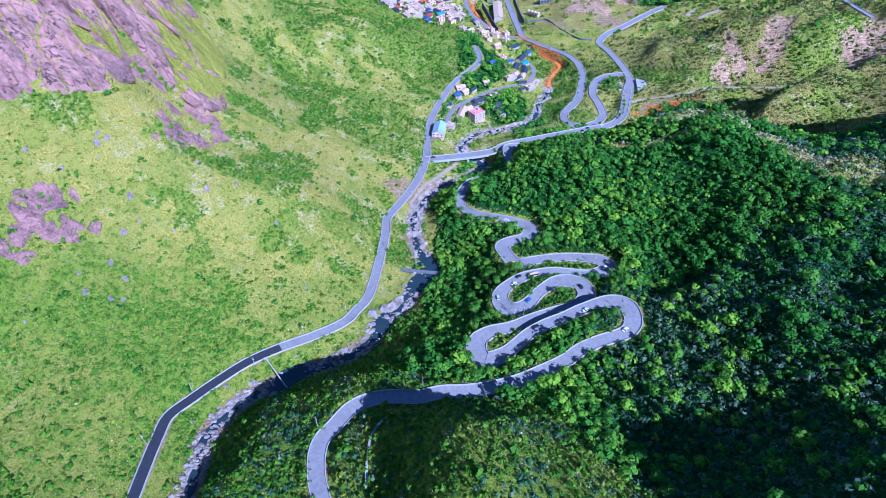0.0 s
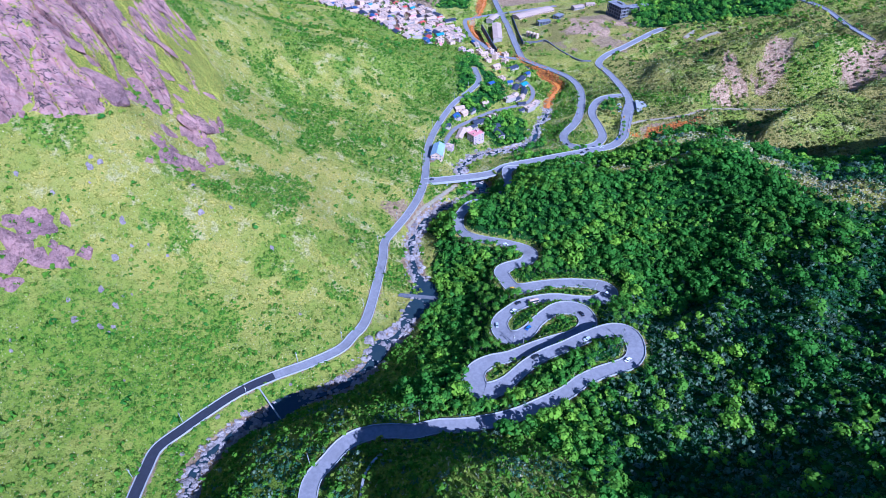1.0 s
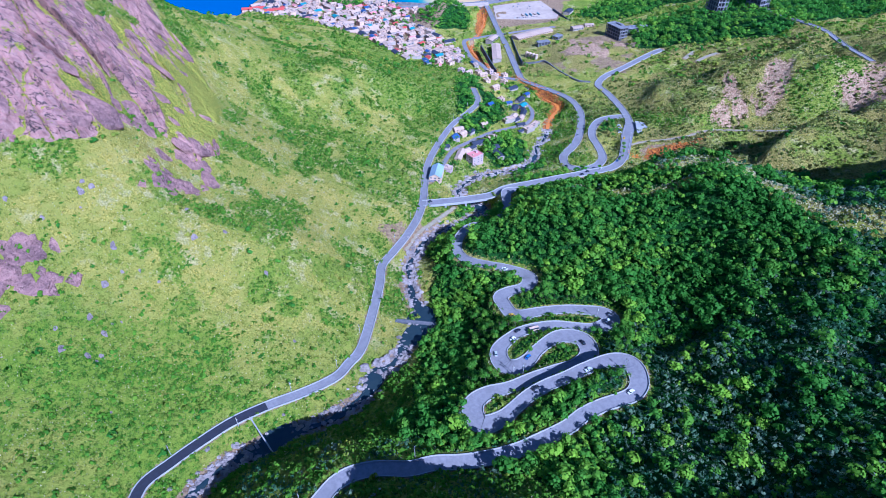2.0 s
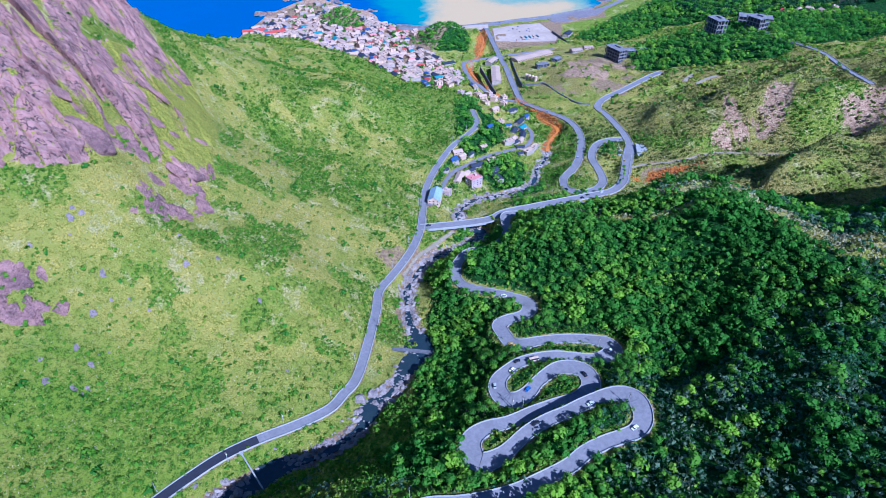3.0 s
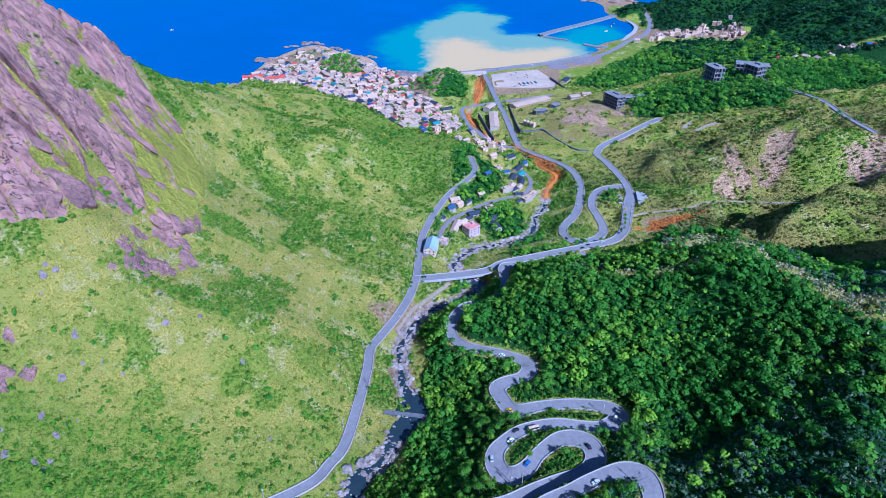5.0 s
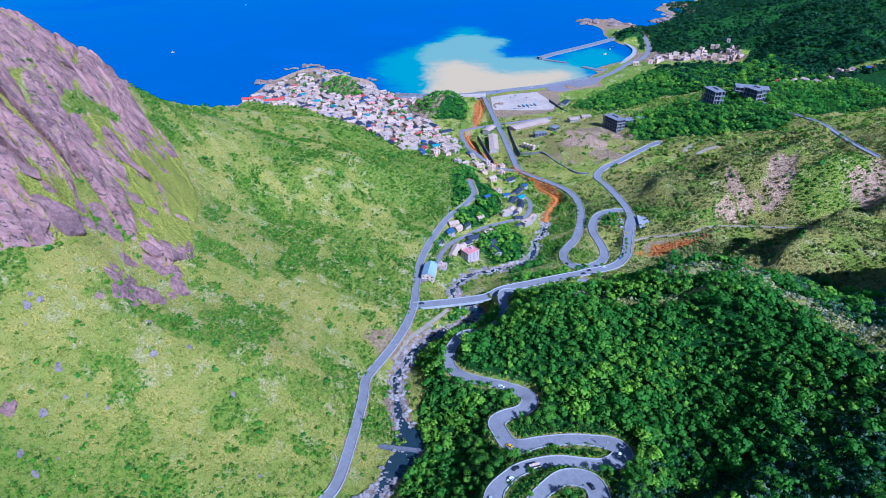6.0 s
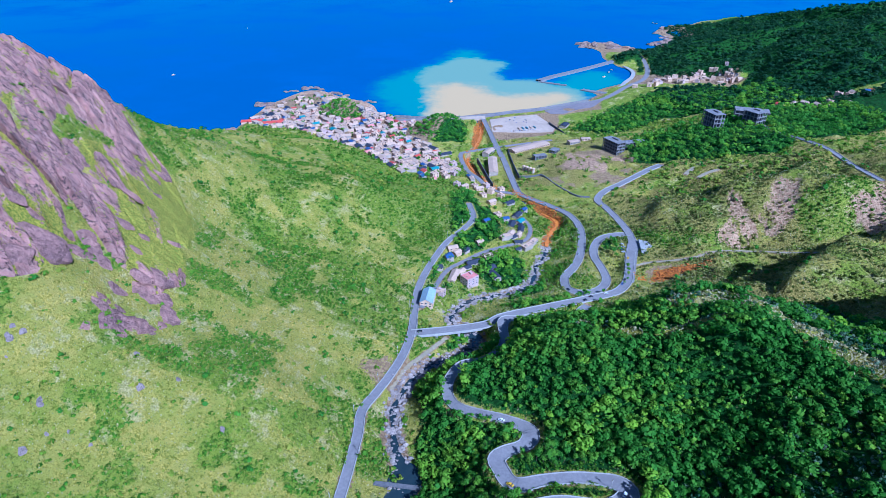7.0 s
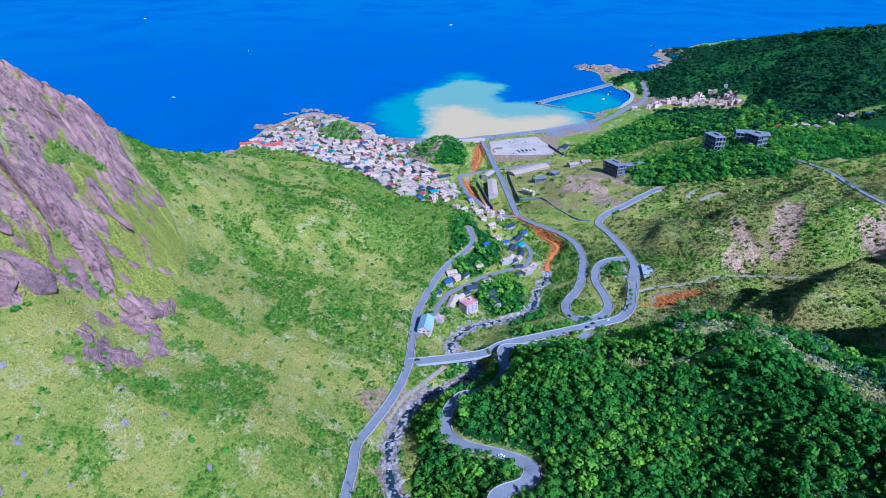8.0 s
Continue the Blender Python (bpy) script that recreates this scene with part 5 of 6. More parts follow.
# sea rocks off the village
shore_rock = [(-350, 1490, 8), (-365, 1480, 5), (-330, 1505, 10), (-318, 1515, 7), (-300, 1512, 9), (-285, 1500, 7), (-395, 1372, 12), (-410, 1380, 7), (-384, 1366, 9), (-260, 1478, 7), (-245, 1468, 9), (-225, 1452, 7), (-165, 1402, 7), (-150, 1395, 6), (-172, 1398, 5), (-416, 1190, 9), (-410, 1205, 7), (-425, 1185, 5),
              (462, 2040, 16), (480, 2070, 18), (500, 2055, 20), (530, 2080, 18), (560, 2050, 16), (545, 2020, 20), (585, 2020, 14), (700, 2060, 16), (730, 2100, 18), (760, 2140, 16), (770, 2200, 14), (765, 2280, 12), (800, 2330, 14), (830, 2380, 12), (868, 2420, 12), (826, 2486, 9)]
SEA_MESHES = [rock_mesh("sea_rock", 120 + i, 3, mat_rock("sea_rock", (0.42, 0.27, 0.20), (0.22, 0.16, 0.14), (0.50, 0.38, 0.30)), 0.6) for i in range(4)]
for x, y, s in shore_rock:
    for n in range(3):
        k = s * dice.uniform(0.45, 1.1)
        ob = new("sea_rock", dice.choice(SEA_MESHES))
        ob.matrix_world = Matrix.Translation((x + n * dice.uniform(-s, s), y + n * dice.uniform(-s, s) * 0.8, 0.1 * k)) @ Matrix.Rotation(dice.uniform(0, 6), 4, "Z") @ Matrix.Diagonal((k * dice.uniform(1, 1.7), k * dice.uniform(0.6, 1), k * dice.uniform(0.45, 0.9), 1))
        tagged(ob, "brown wave-worn rock standing in the sea", "rock", "sea rocks")


# ---- single trees among the hairpins ----
def cloud_mesh(name, cloud, size, material, tint, low):
    p = cloud[0].reshape(-1, 3) * size + (0, 0, low)
    return quad_mesh(name, p, np.arange(len(p)).reshape(-1, 4), material, np.full(len(p), tint), normals=cloud[1])


def trunk_mesh(seed, tall):
    """A tapered, slightly bent trunk with four limbs."""
    r = random.Random(seed)
    bm = bmesh.new()

    def limb(a, b, ra, rb):
        d = (b - a).normalized()
        u = d.orthogonal().normalized()
        w = d.cross(u)
        rings = []
        for c, q in ((a, ra), (a.lerp(b, 0.5) + u * 0.06 * (b - a).length, (ra + rb) / 2), (b, rb)):
            rings.append([bm.verts.new(c + (u * math.cos(k * 1.257) + w * math.sin(k * 1.257)) * q) for k in range(5)])
        for lo, hi in zip(rings, rings[1:]):
            for k in range(5):
                bm.faces.new((lo[k], lo[(k + 1) % 5], hi[(k + 1) % 5], hi[k]))

    top = Vector((r.uniform(-0.3, 0.3), r.uniform(-0.3, 0.3), tall * 0.62))
    limb(Vector((0, 0, -0.5)), top, 0.24, 0.13)
    for k in range(4):
        a = k * 1.57 + r.uniform(-0.4, 0.4)
        limb(top * r.uniform(0.75, 1.0), top + Vector((math.cos(a) * 1.5, math.sin(a) * 1.5, tall * 0.28)), 0.1, 0.03)
    me = bpy.data.meshes.new("trunk")
    bm.to_mesh(me)
    bm.free()
    me.materials.append(BARK)
    return me


rs = np.random.default_rng(23)
TREES = []
for i in range(7):
    tree = new("tree")
    tall = 5.0 + 0.5 * i
    part("trunk", trunk_mesh(i, tall), None, tree, "thin grey-brown trunk")
    part("crown", cloud_mesh("crown", leaf_cloud(190, 0.095, 9, rs), 2.5 + 0.22 * i, LEAF, 0.1 + 0.12 * (i % 4), tall * 0.72), None, tree)
    tagged(tree, "green broadleaf tree beside the hairpin road", "tree", "trees between the hairpins")
    TREES.append(tree)
x, y = scatter(wood * solo * np.where(road_off > 7.5, 1.0, 0.12), (10, 195, 125, 350), 4.2)
for n, (a, b) in enumerate(zip(x[:290], y[:290])):
    m = pose(a, b, float(ground(a, b)) - 0.1, 0, 0, dice.uniform(0, 360))
    if n < len(TREES):
        TREES[n].matrix_world = m
    else:
        t = copy_thing(TREES[n % len(TREES)], m)
        k = dice.uniform(0.7, 1.2)
        t.scale = (k, k, k)


for x, y, k in ((203, 647, 1.9), (197, 653, 1.5), (208, 655, 1.4), (204, 640, 1.3), (209, 612, 0.9), (208, 604, 0.9), (206, 597, 0.9), (203, 588, 0.8), (197, 579, 0.8), (131, 520, 0.9), (126, 516, 0.9)):
    t = copy_thing(TREES[int(x) % len(TREES)], pose(x, y, float(ground(x, y)) - 0.2, 0, 0, dice.uniform(0, 360)))
    t.scale = (k, k, k)
    tagged(t, "round green tree beside the looping road", "tree", "trees by the loop")


# ---- houses ----
WALLS = {
    "white": mat_plain("white_plaster", (0.70, 0.48, 0.34), (0.46, 0.31, 0.22), 0.3),
    "beige": mat_plain("beige_plaster", (0.58, 0.40, 0.28), (0.42, 0.28, 0.20), 0.3),
    "grey": mat_plain("grey_render", (0.42, 0.345, 0.29), (0.28, 0.235, 0.20), 0.3),
    "pink": mat_plain("pink_tiles", (0.52, 0.38, 0.37), (0.42, 0.30, 0.29), 0.6),
    "brick": mat_plain("red_brick", (0.42, 0.17, 0.12), (0.32, 0.13, 0.09), 0.8),
}
ROOFS = {
    "tar": mat_plain("tarred_felt", (0.045, 0.05, 0.075), (0.025, 0.03, 0.05), 0.7, 0.7),
    "blue": mat_plain("blue_sheet_metal", (0.05, 0.10, 0.24), (0.035, 0.07, 0.18), 0.7, 0.5),
    "red": mat_plain("red_sheet_metal", (0.50, 0.08, 0.06), (0.38, 0.06, 0.05), 0.7, 0.5),
    "pale": mat_plain("pale_sheet_metal", (0.58, 0.40, 0.29), (0.38, 0.265, 0.195), 0.6, 0.5),
    "grey": mat_plain("grey_roof_slab", (0.47, 0.33, 0.25), (0.28, 0.20, 0.16), 0.3),
    "teal": mat_plain("teal_sheet_metal", (0.06, 0.24, 0.25), (0.05, 0.19, 0.20), 0.6, 0.5),
    "sand": mat_plain("sandy_roof_slab", (0.64, 0.43, 0.30), (0.44, 0.295, 0.21), 0.5),
    "rose": mat_plain("rose_roof_tiles", (0.62, 0.24, 0.22), (0.50, 0.18, 0.17), 0.8),
}
GLASS = mat_plain("window_glass", (0.035, 0.05, 0.07), (0.02, 0.03, 0.045), 0.5, 0.15, spec=0.5)
FRAME = mat_plain("window_frame", (0.6, 0.6, 0.6), (0.5, 0.5, 0.5), 2.0, 0.5)
DOOR = mat_plain("painted_door", (0.16, 0.12, 0.10), (0.11, 0.08, 0.07), 1.5, 0.6)


def gable(w, d, h, rise, over=0.5, thick=0.22):
    """A pitched roof with thickness and eaves, ridge along x."""
    bm = bmesh.new()
    a, b = w / 2 + over, d / 2 + over
    drop = rise * over / (d / 2)
    ring = [(-b, h - drop), (0, h + rise), (b, h - drop), (b, h - drop + thick), (0, h + rise + thick), (-b, h - drop + thick)]
    ends = [[bm.verts.new((sx * a, yy, zz)) for yy, zz in ring] for sx in (-1, 1)]
    for k in range(6):
        bm.faces.new((ends[0][k], ends[0][(k + 1) % 6], ends[1][(k + 1) % 6], ends[1][k]))
    for e, flip in ((ends[0], False), (ends[1], True)):
        for q in ((0, 1, 4, 5), (1, 2, 3, 4)):
            bm.faces.new([e[i] for i in (q if not flip else q[::-1])])
    bmesh.ops.recalc_face_normals(bm, faces=bm.faces)
    return bm


def body(w, d, h, rise=0.0):
    """The walls, with gable ends where the roof is pitched, and a footing that goes into the slope."""
    bm = bmesh.new()
    a, b = w / 2, d / 2
    if rise:
        ring = [(-b, -3.0), (b, -3.0), (b, h), (0, h + rise), (-b, h)]
    else:
        ring = [(-b, -3.0), (b, -3.0), (b, h), (-b, h)]
    ends = [[bm.verts.new((sx * a, yy, zz)) for yy, zz in ring] for sx in (-1, 1)]
    n = len(ring)
    for k in range(n):
        bm.faces.new((ends[0][k], ends[1][k], ends[1][(k + 1) % n], ends[0][(k + 1) % n]))
    bm.faces.new(ends[0])
    bm.faces.new(ends[1][::-1])
    bmesh.ops.recalc_face_normals(bm, faces=bm.faces)
    return bm


def window_in(parent, x, y, z, w, h, face, name="window", detailed=False):
    """A window in a wall: face 0 looks to -y, 1 to +x, 2 to +y, 3 to -x."""
    ob = part(name, boxes((0, -0.06, 0, w, 0.12, h)), GLASS, parent)
    if detailed:
        part("frame", boxes((0, -0.05, h / 2 + 0.06, w + 0.24, 0.2, 0.12), (0, -0.05, -h / 2 - 0.06, w + 0.24, 0.2, 0.12), (-w / 2 - 0.06, -0.05, 0, 0.12, 0.2, h), (w / 2 + 0.06, -0.05, 0, 0.12, 0.2, h)), FRAME, ob)
    ob.matrix_basis = pose(x, y, z, 0, 0, 90 * face)
    return ob


def house(w, d, storeys, wall, roof, kind, label, windows=True, fine=False):
    h = 2.9 * storeys
    top = new("row_house" if label.startswith("row") else "house")
    rise = 0.28 * d if kind == "gable" else 0.0
    part("wall", body(w, d, h, rise), WALLS[wall], top)
    if kind == "gable":
        part("roof", gable(w, d, h, rise), ROOFS[roof], top)
    else:
        r = part("roof", boxes((0, 0, h + 0.12, w + 0.3, d + 0.3, 0.24)), ROOFS[roof], top)
        part("parapet", boxes((0, d / 2, h + 0.6, w + 0.3, 0.25, 0.75), (0, -d / 2, h + 0.6, w + 0.3, 0.25, 0.75), (w / 2, 0, h + 0.6, 0.25, d, 0.75), (-w / 2, 0, h + 0.6, 0.25, d, 0.75)), WALLS[wall], r)
        part("stair_head", boxes((w * 0.22, d * 0.15, h + 1.3, 2.6, 3.0, 2.2)), WALLS[wall], r)
        part("water_tank", boxes((-w * 0.25, -d * 0.1, h + 1.0, 1.4, 1.4, 1.5), bevel=0.25), ROOFS["pale"], r, "steel water tank")
    if windows:
        for s in range(storeys):
            z = 2.9 * s + 1.6
            for face, span, out in ((0, w, d), (1, d, w), (3, d, w))[:3 if fine else 2]:
                n = max(1, int(span // (4 if fine else 5)))
                for i in range(n):
                    o = (i - (n - 1) / 2) * span / n
                    xy = {0: (o, -out / 2), 1: (out / 2, o), 3: (-out / 2, -o)}[face]
                    if s == 0 and face == 0 and i == 0:
                        part("door", boxes((xy[0], xy[1] - 0.03, 1.0, 1.0, 0.12, 2.05)), DOOR, top)
                    else:
                        window_in(top, xy[0], xy[1], z, 1.7, 1.3, face, detailed=fine)
    return tagged(top, label, "house", "houses")


KINDS = [
    house(9, 8, 2, "white", "grey", "flat", "white two-storey house with a flat roof"),
    house(11, 8, 3, "white", "pale", "flat", "white three-storey house with a flat roof terrace"),
    house(10, 7, 1, "grey", "tar", "gable", "low house with a black tarred roof"),
    house(12, 8, 2, "beige", "pale", "gable", "beige house with a pale metal roof"),
    house(9, 7, 2, "grey", "blue", "gable", "grey house with a blue metal roof"),
    house(10, 8, 1, "white", "red", "gable", "white house with a red metal roof"),
    house(8, 9, 2, "pink", "pale", "flat", "pink tiled house with a flat roof"),
    house(13, 9, 1, "white", "pale", "gable", "long white shed with a pale metal roof"),
    house(20, 8, 2, "beige", "grey", "flat", "row of joined beige houses with flat roofs"),
    house(17, 9, 1, "grey", "tar", "gable", "long low house with a black tarred roof"),
    house(15, 9, 2, "grey", "pale", "gable", "grey house with a broad pale roof"),
    house(10, 9, 1, "beige", "rose", "gable", "low beige house with a rose-red tiled roof"),
    house(12, 9, 2, "beige", "teal", "gable", "beige house with a green-blue metal roof"),
    house(17, 9, 2, "grey", "sand", "flat", "row of weathered houses with a sand-coloured flat roof"),
]
placed = set()


def put_house(k, x, y, turn, lift=0.0, scale=1.0, low=1.0):
    m = pose(x, y, float(ground(x, y)) + lift, 0, 0, turn)
    if k not in placed:
        placed.add(k)
        KINDS[k].matrix_world = m
        ob = KINDS[k]
    else:
        ob = copy_thing(KINDS[k], m)
    ob.scale = (scale, scale, scale * low)
    return ob


TOWN_RING = [(-385, 1240), (-330, 1165), (-240, 1115), (-150, 1050), (-108, 990), (-62, 915), (-10, 880), (10, 905), (40, 915), (30, 960), (20, 1030), (-20, 1085), (-70, 1140), (-60, 1200), (-40, 1245), (-90, 1265), (-150, 1330), (-230, 1400), (-300, 1450), (-345, 1400), (-370, 1310)]
MIX = [0, 0, 1, 3, 3, 3, 6, 6, 7, 7, 7, 2, 2, 9, 9, 4, 8, 8, 8, 10, 10, 10, 10, 13, 13, 13, 11, 11, 12, 5, 5, 4]
made = 0
for yy in np.arange(880, 1450, 15.0):
    for xx in np.arange(-385, 45, 16.5):
        x, y = xx + dice.uniform(-3.5, 3.5), yy + dice.uniform(-3, 3)
        if not inside(np.array([x]), np.array([y]), TOWN_RING)[0] or float(sampled(wood, x, y)) > 0.2 or float(sampled(road_off, x, y)) < 5 or dice.random() < 0.1:
            continue
        if y > 1330 and dice.random() < 0.45:
            continue
        put_house(dice.choice(MIX), x, y, 35 + 90 * dice.randint(0, 3) + dice.uniform(-14, 14), 0.3, dice.uniform(0.85, 1.25), 0.72)
        made += 1
LANE_HOUSES = [(2, 5, 609, 20), (4, 17, 632, 30), (3, 21, 650, 20), (9, 44, 630, 25), (9, 60, 622, 25), (9, 66, 610, 115), (4, 64, 729, 40), (3, 93, 706, 60), (2, 101, 690, 10), (6, 8, 560, 70), (0, 66, 829, 30), (3, 76, 802, 40), (0, 92, 838, 50), (9, 101, 811, 40), (9, 109, 776, 60), (4, 120, 794, 50), (12, 110, 752, 50), (9, 98, 744, 70), (4, 92, 762, 20), (0, 82, 770, 30), (6, 74, 885, 40), (0, 56, 872, 40), (3, 40, 857, 45), (1, 79, 850, 60), (6, 30, 872, 50), (3, 62, 858, 20), (0, 95, 868, 30)]
for k, x, y, a in LANE_HOUSES:
    put_house(k, x, y, a, 0.4, 0.95, 0.8)
for key, low, high in (("works", 700, 930), ("lane", 590, 830), ("loop", 760, 900)):
    line, side = LINES[key], sides(LINES[key])
    for i in range(3, len(line) - 3, 5):
        for sign in (-1, 1):
            x, y = line[i, :2] + side[i] * sign * dice.uniform(9.5, 14)
            if low < y < high and x < 125 and float(sampled(road_off, x, y)) > 5.5 and float(sampled(stream_off, x, y)) > 10 and dice.random() < 0.62:
                put_house(dice.choice([3, 2, 2, 9, 9, 4, 4, 13, 7, 10]), x, y, math.degrees(math.atan2(side[i][1], side[i][0])) + 90 + dice.uniform(-8, 8), 0.4, dice.uniform(0.7, 0.95), 0.8)
# trees between the houses of the village
x, y = scatter(inside(GX, GY, TOWN_RING) * 0.11 + 0.2 * inside(GX, GY, [(-110, 1100), (-60, 1090), (-40, 1200), (-100, 1250)]), (-390, 870, 60, 1460), 8.0)
growth("woodland", x, y, CROWN_MID, 3.6, 1.0, 0.7, LEAF, 0.5 * tint_at(x, y), "dark-green garden trees between the village houses", "trees", 0.35)
for n in range(75):
    x, y = dice.uniform(470, 735), dice.uniform(1490, 1600)
    if float(sampled(road_off, x, y)) > 6 and abs(y - (1500 + (x - 470) * 0.2)) < 55:
        put_house(dice.choice([0, 1, 3, 6, 7, 2]), x, y, dice.uniform(0, 360), 0.5)
for x, y, k in ((612, 1118, 5), (630, 1110, 7), (646, 1100, 3), (660, 1085, 7), (676, 1080, 0), (724, 1135, 1), (738, 1130, 0), (752, 1140, 3), (764, 1122, 4), (776, 1130, 5), (640, 1120, 7), (690, 1100, 2), (700, 1062, 7)):
    put_house(k, x, y, dice.uniform(0, 180), 1.0)

# the pink house and the blue-roofed house beside the stream
pink = house(15, 12, 3, "pink", "rose", "flat", "pale pink three-storey house with a rose-red roof", fine=True)
pink.matrix_world = pose(38, 588, float(ground(38, 588)) + 1.2, 0, 0, 38)
blue = house(22, 12, 2, "white", "pale", "gable", "long pale house with a light blue metal roof", fine=True)
for child in blue.children:
    if child.name.startswith("roof"):
        child.data.materials[0] = mat_plain("light_blue_sheet_metal", (0.34, 0.42, 0.50), (0.26, 0.33, 0.41), 0.7, 0.5)
blue.matrix_world = pose(-4, 540, float(ground(-4, 540)) + 0.3, 0, 0, 82)
chapel = house(40, 14, 2, "brick", "pale", "flat", "long red brick building by the shore")
chapel.matrix_world = pose(-262, 1272, float(ground(-262, 1272)), 0, 0, 40)
for x, y, a, n in ((-372, 1232, 15, 30), (-330, 1212, 18, 44), (-395, 1240, 10, 20)):
    t = house(n, 11, 1, "white", "red", "gable", "long shed with a bright red roof", False)
    t.matrix_world = pose(x, y, float(ground(x, y)) + 0.3, 0, 0, a)


# ---- works, ruins and yards ----
RUIN = mat_plain("weathered_concrete", (0.27, 0.25, 0.255), (0.13, 0.13, 0.145), 0.25, bump=0.2)


def ruin(w, d, h, bays, floors, label, roofless=False):
    """A ruined concrete works building: piers and floor slabs with open bays, and a slab roof."""
    top = new("ruin")
    for f in range(floors + 1):
        z = h * f / floors
        part("slab", boxes((0, 0, z, w, d, 0.5)), RUIN, top)
    for i in range(bays + 1):
        for yy in (-d / 2 + 0.4, d / 2 - 0.4):
            part("pier", boxes((-w / 2 + 0.4 + (w - 0.8) * i / bays, yy, h / 2 - 3, 0.9, 0.9, h + 6)), RUIN, top)
    n = max(2, int(d // 5))
    for i in range(1, n):
        for xx in (-w / 2 + 0.4, w / 2 - 0.4):
            part("pier", boxes((xx, -d / 2 + d * i / n, h / 2 - 3, 0.9, 0.9, h + 6)), RUIN, top)
    part("inner_wall", boxes((0, d * 0.1, h / 2 - 2, w - 1.5, 0.5, h + 3.4), (0, -d * 0.32, h * 0.5 - 2, w - 1.5, 0.4, h + 3.4)), mat_plain("dark_inner_wall", (0.09, 0.09, 0.11), (0.06, 0.06, 0.08), 0.4), top, "dark inner wall")
    for f in range(floors):
        part("spandrel", boxes((0, -d / 2 + 0.2, h * f / floors + 0.7, w, 0.35, 1.1), (w / 2 - 0.2, 0, h * f / floors + 0.7, 0.35, d, 1.1), (-w / 2 + 0.2, 0, h * f / floors + 0.7, 0.35, d, 1.1)), RUIN, top)
    if not roofless:
        part("roof", boxes((0, 0, h + 0.45, w + 1, d + 1, 0.5), (0, d / 4, h + 1.6, w * 0.4, d * 0.3, 2.2)), RUIN, top)
    return tagged(top, label, "ruin", "smelter ruins")


def stand(ob, x, y, turn, lift=0.0):
    ob.matrix_world = pose(x, y, float(ground(x, y)) + lift, 0, 0, turn)
    return ob


stand(ruin(34, 16, 20, 6, 4, "grey concrete ruin of the smelter with open window bays"), 286, 984, -62, -1)
stand(ruin(38, 14, 7, 6, 1, "long roofless concrete hall beside the smelter ruin", True), 322, 996, 15, 0)
stand(ruin(30, 18, 28, 5, 4, "dark concrete ruin of the smelter above the trees"), 440, 990, -75, 0)
stand(ruin(26, 22, 20, 4, 3, "concrete ruin of the smelter on the terrace"), 502, 985, -62, 0)
stand(ruin(52, 24, 12, 8, 2, "wide concrete ruin with rows of bare roof beams", True), 520, 1030, -20, 0)


def hall(w, d, h, wall, roof, label):
    t = new("works_hall")
    part("wall", body(w, d, h, 1.6), wall, t)
    part("roof", gable(w, d, h, 1.6, 0.6), roof, t)
    n = int(w // 5)
    for i in range(n):
        for face, yy in ((0, -d / 2), (2, d / 2)):
            window_in(t, (i - (n - 1) / 2) * w / n * (1 if face == 0 else -1), yy, h * 0.6, 2.6, 1.6, face)
    return tagged(t, label, "hall", "works buildings")


stand(hall(66, 14, 6, WALLS["grey"], ROOFS["pale"], "long white works hall with a pale metal roof"), 91, 978, 88, 1)
stand(hall(26, 12, 6, WALLS["grey"], ROOFS["pale"], "grey works building with a metal roof"), 88, 1044, 60, 0)
stand(hall(78, 20, 4, WALLS["white"], ROOFS["pale"], "very long low white warehouse"), 160, 1056, 33, 0)
stand(hall(20, 12, 5, WALLS["grey"], ROOFS["grey"], "small grey shed on the terrace"), 238, 1062, 20, 0)
stand(hall(16, 9, 4, WALLS["white"], ROOFS["grey"], "small white shed on the terrace"), 262, 1078, 10, 0)
stand(ruin(22, 10, 6, 4, 1, "low stone ruin on the works terrace", True), 168, 985, 20, 0)
stand(ruin(16, 12, 5, 3, 1, "low stone ruin on the works terrace", True), 196, 1010, 50, 0)
stand(hall(24, 12, 5, WALLS["grey"], ROOFS["tar"], "dark-roofed shed by the car park"), 250, 1210, 60, 0)
for i in range(4):
    bm = bmesh.new()
    bmesh.ops.create_cone(bm, cap_ends=True, segments=20, radius1=2.5, radius2=2.5, depth=8, matrix=Matrix.Translation((0, 0, 3.2)))
    bmesh.ops.create_cone(bm, cap_ends=True, segments=20, radius1=2.6, radius2=0.5, depth=1.2, matrix=Matrix.Translation((0, 0, 7.8)))
    tank = part("storage_tank", bm, WALLS["white"], None)
    stand(tank, 137 + i * 4.2, 944 - i * 6.5, 0, 0)
    tagged(tank, "white upright steel storage tank", "tank", "tanks")
    part("ladder", boxes((0, -2.6, 3.6, 0.5, 0.15, 7)), FRAME, tank)


def bank_wall(name, points, tall, wide, material, label):
    line = glide(points, 3)
    return tagged(new(name, ribbon(name, line, material, wall_at(0, 0, wide, tall, -4))), label, "wall", kind="structure")


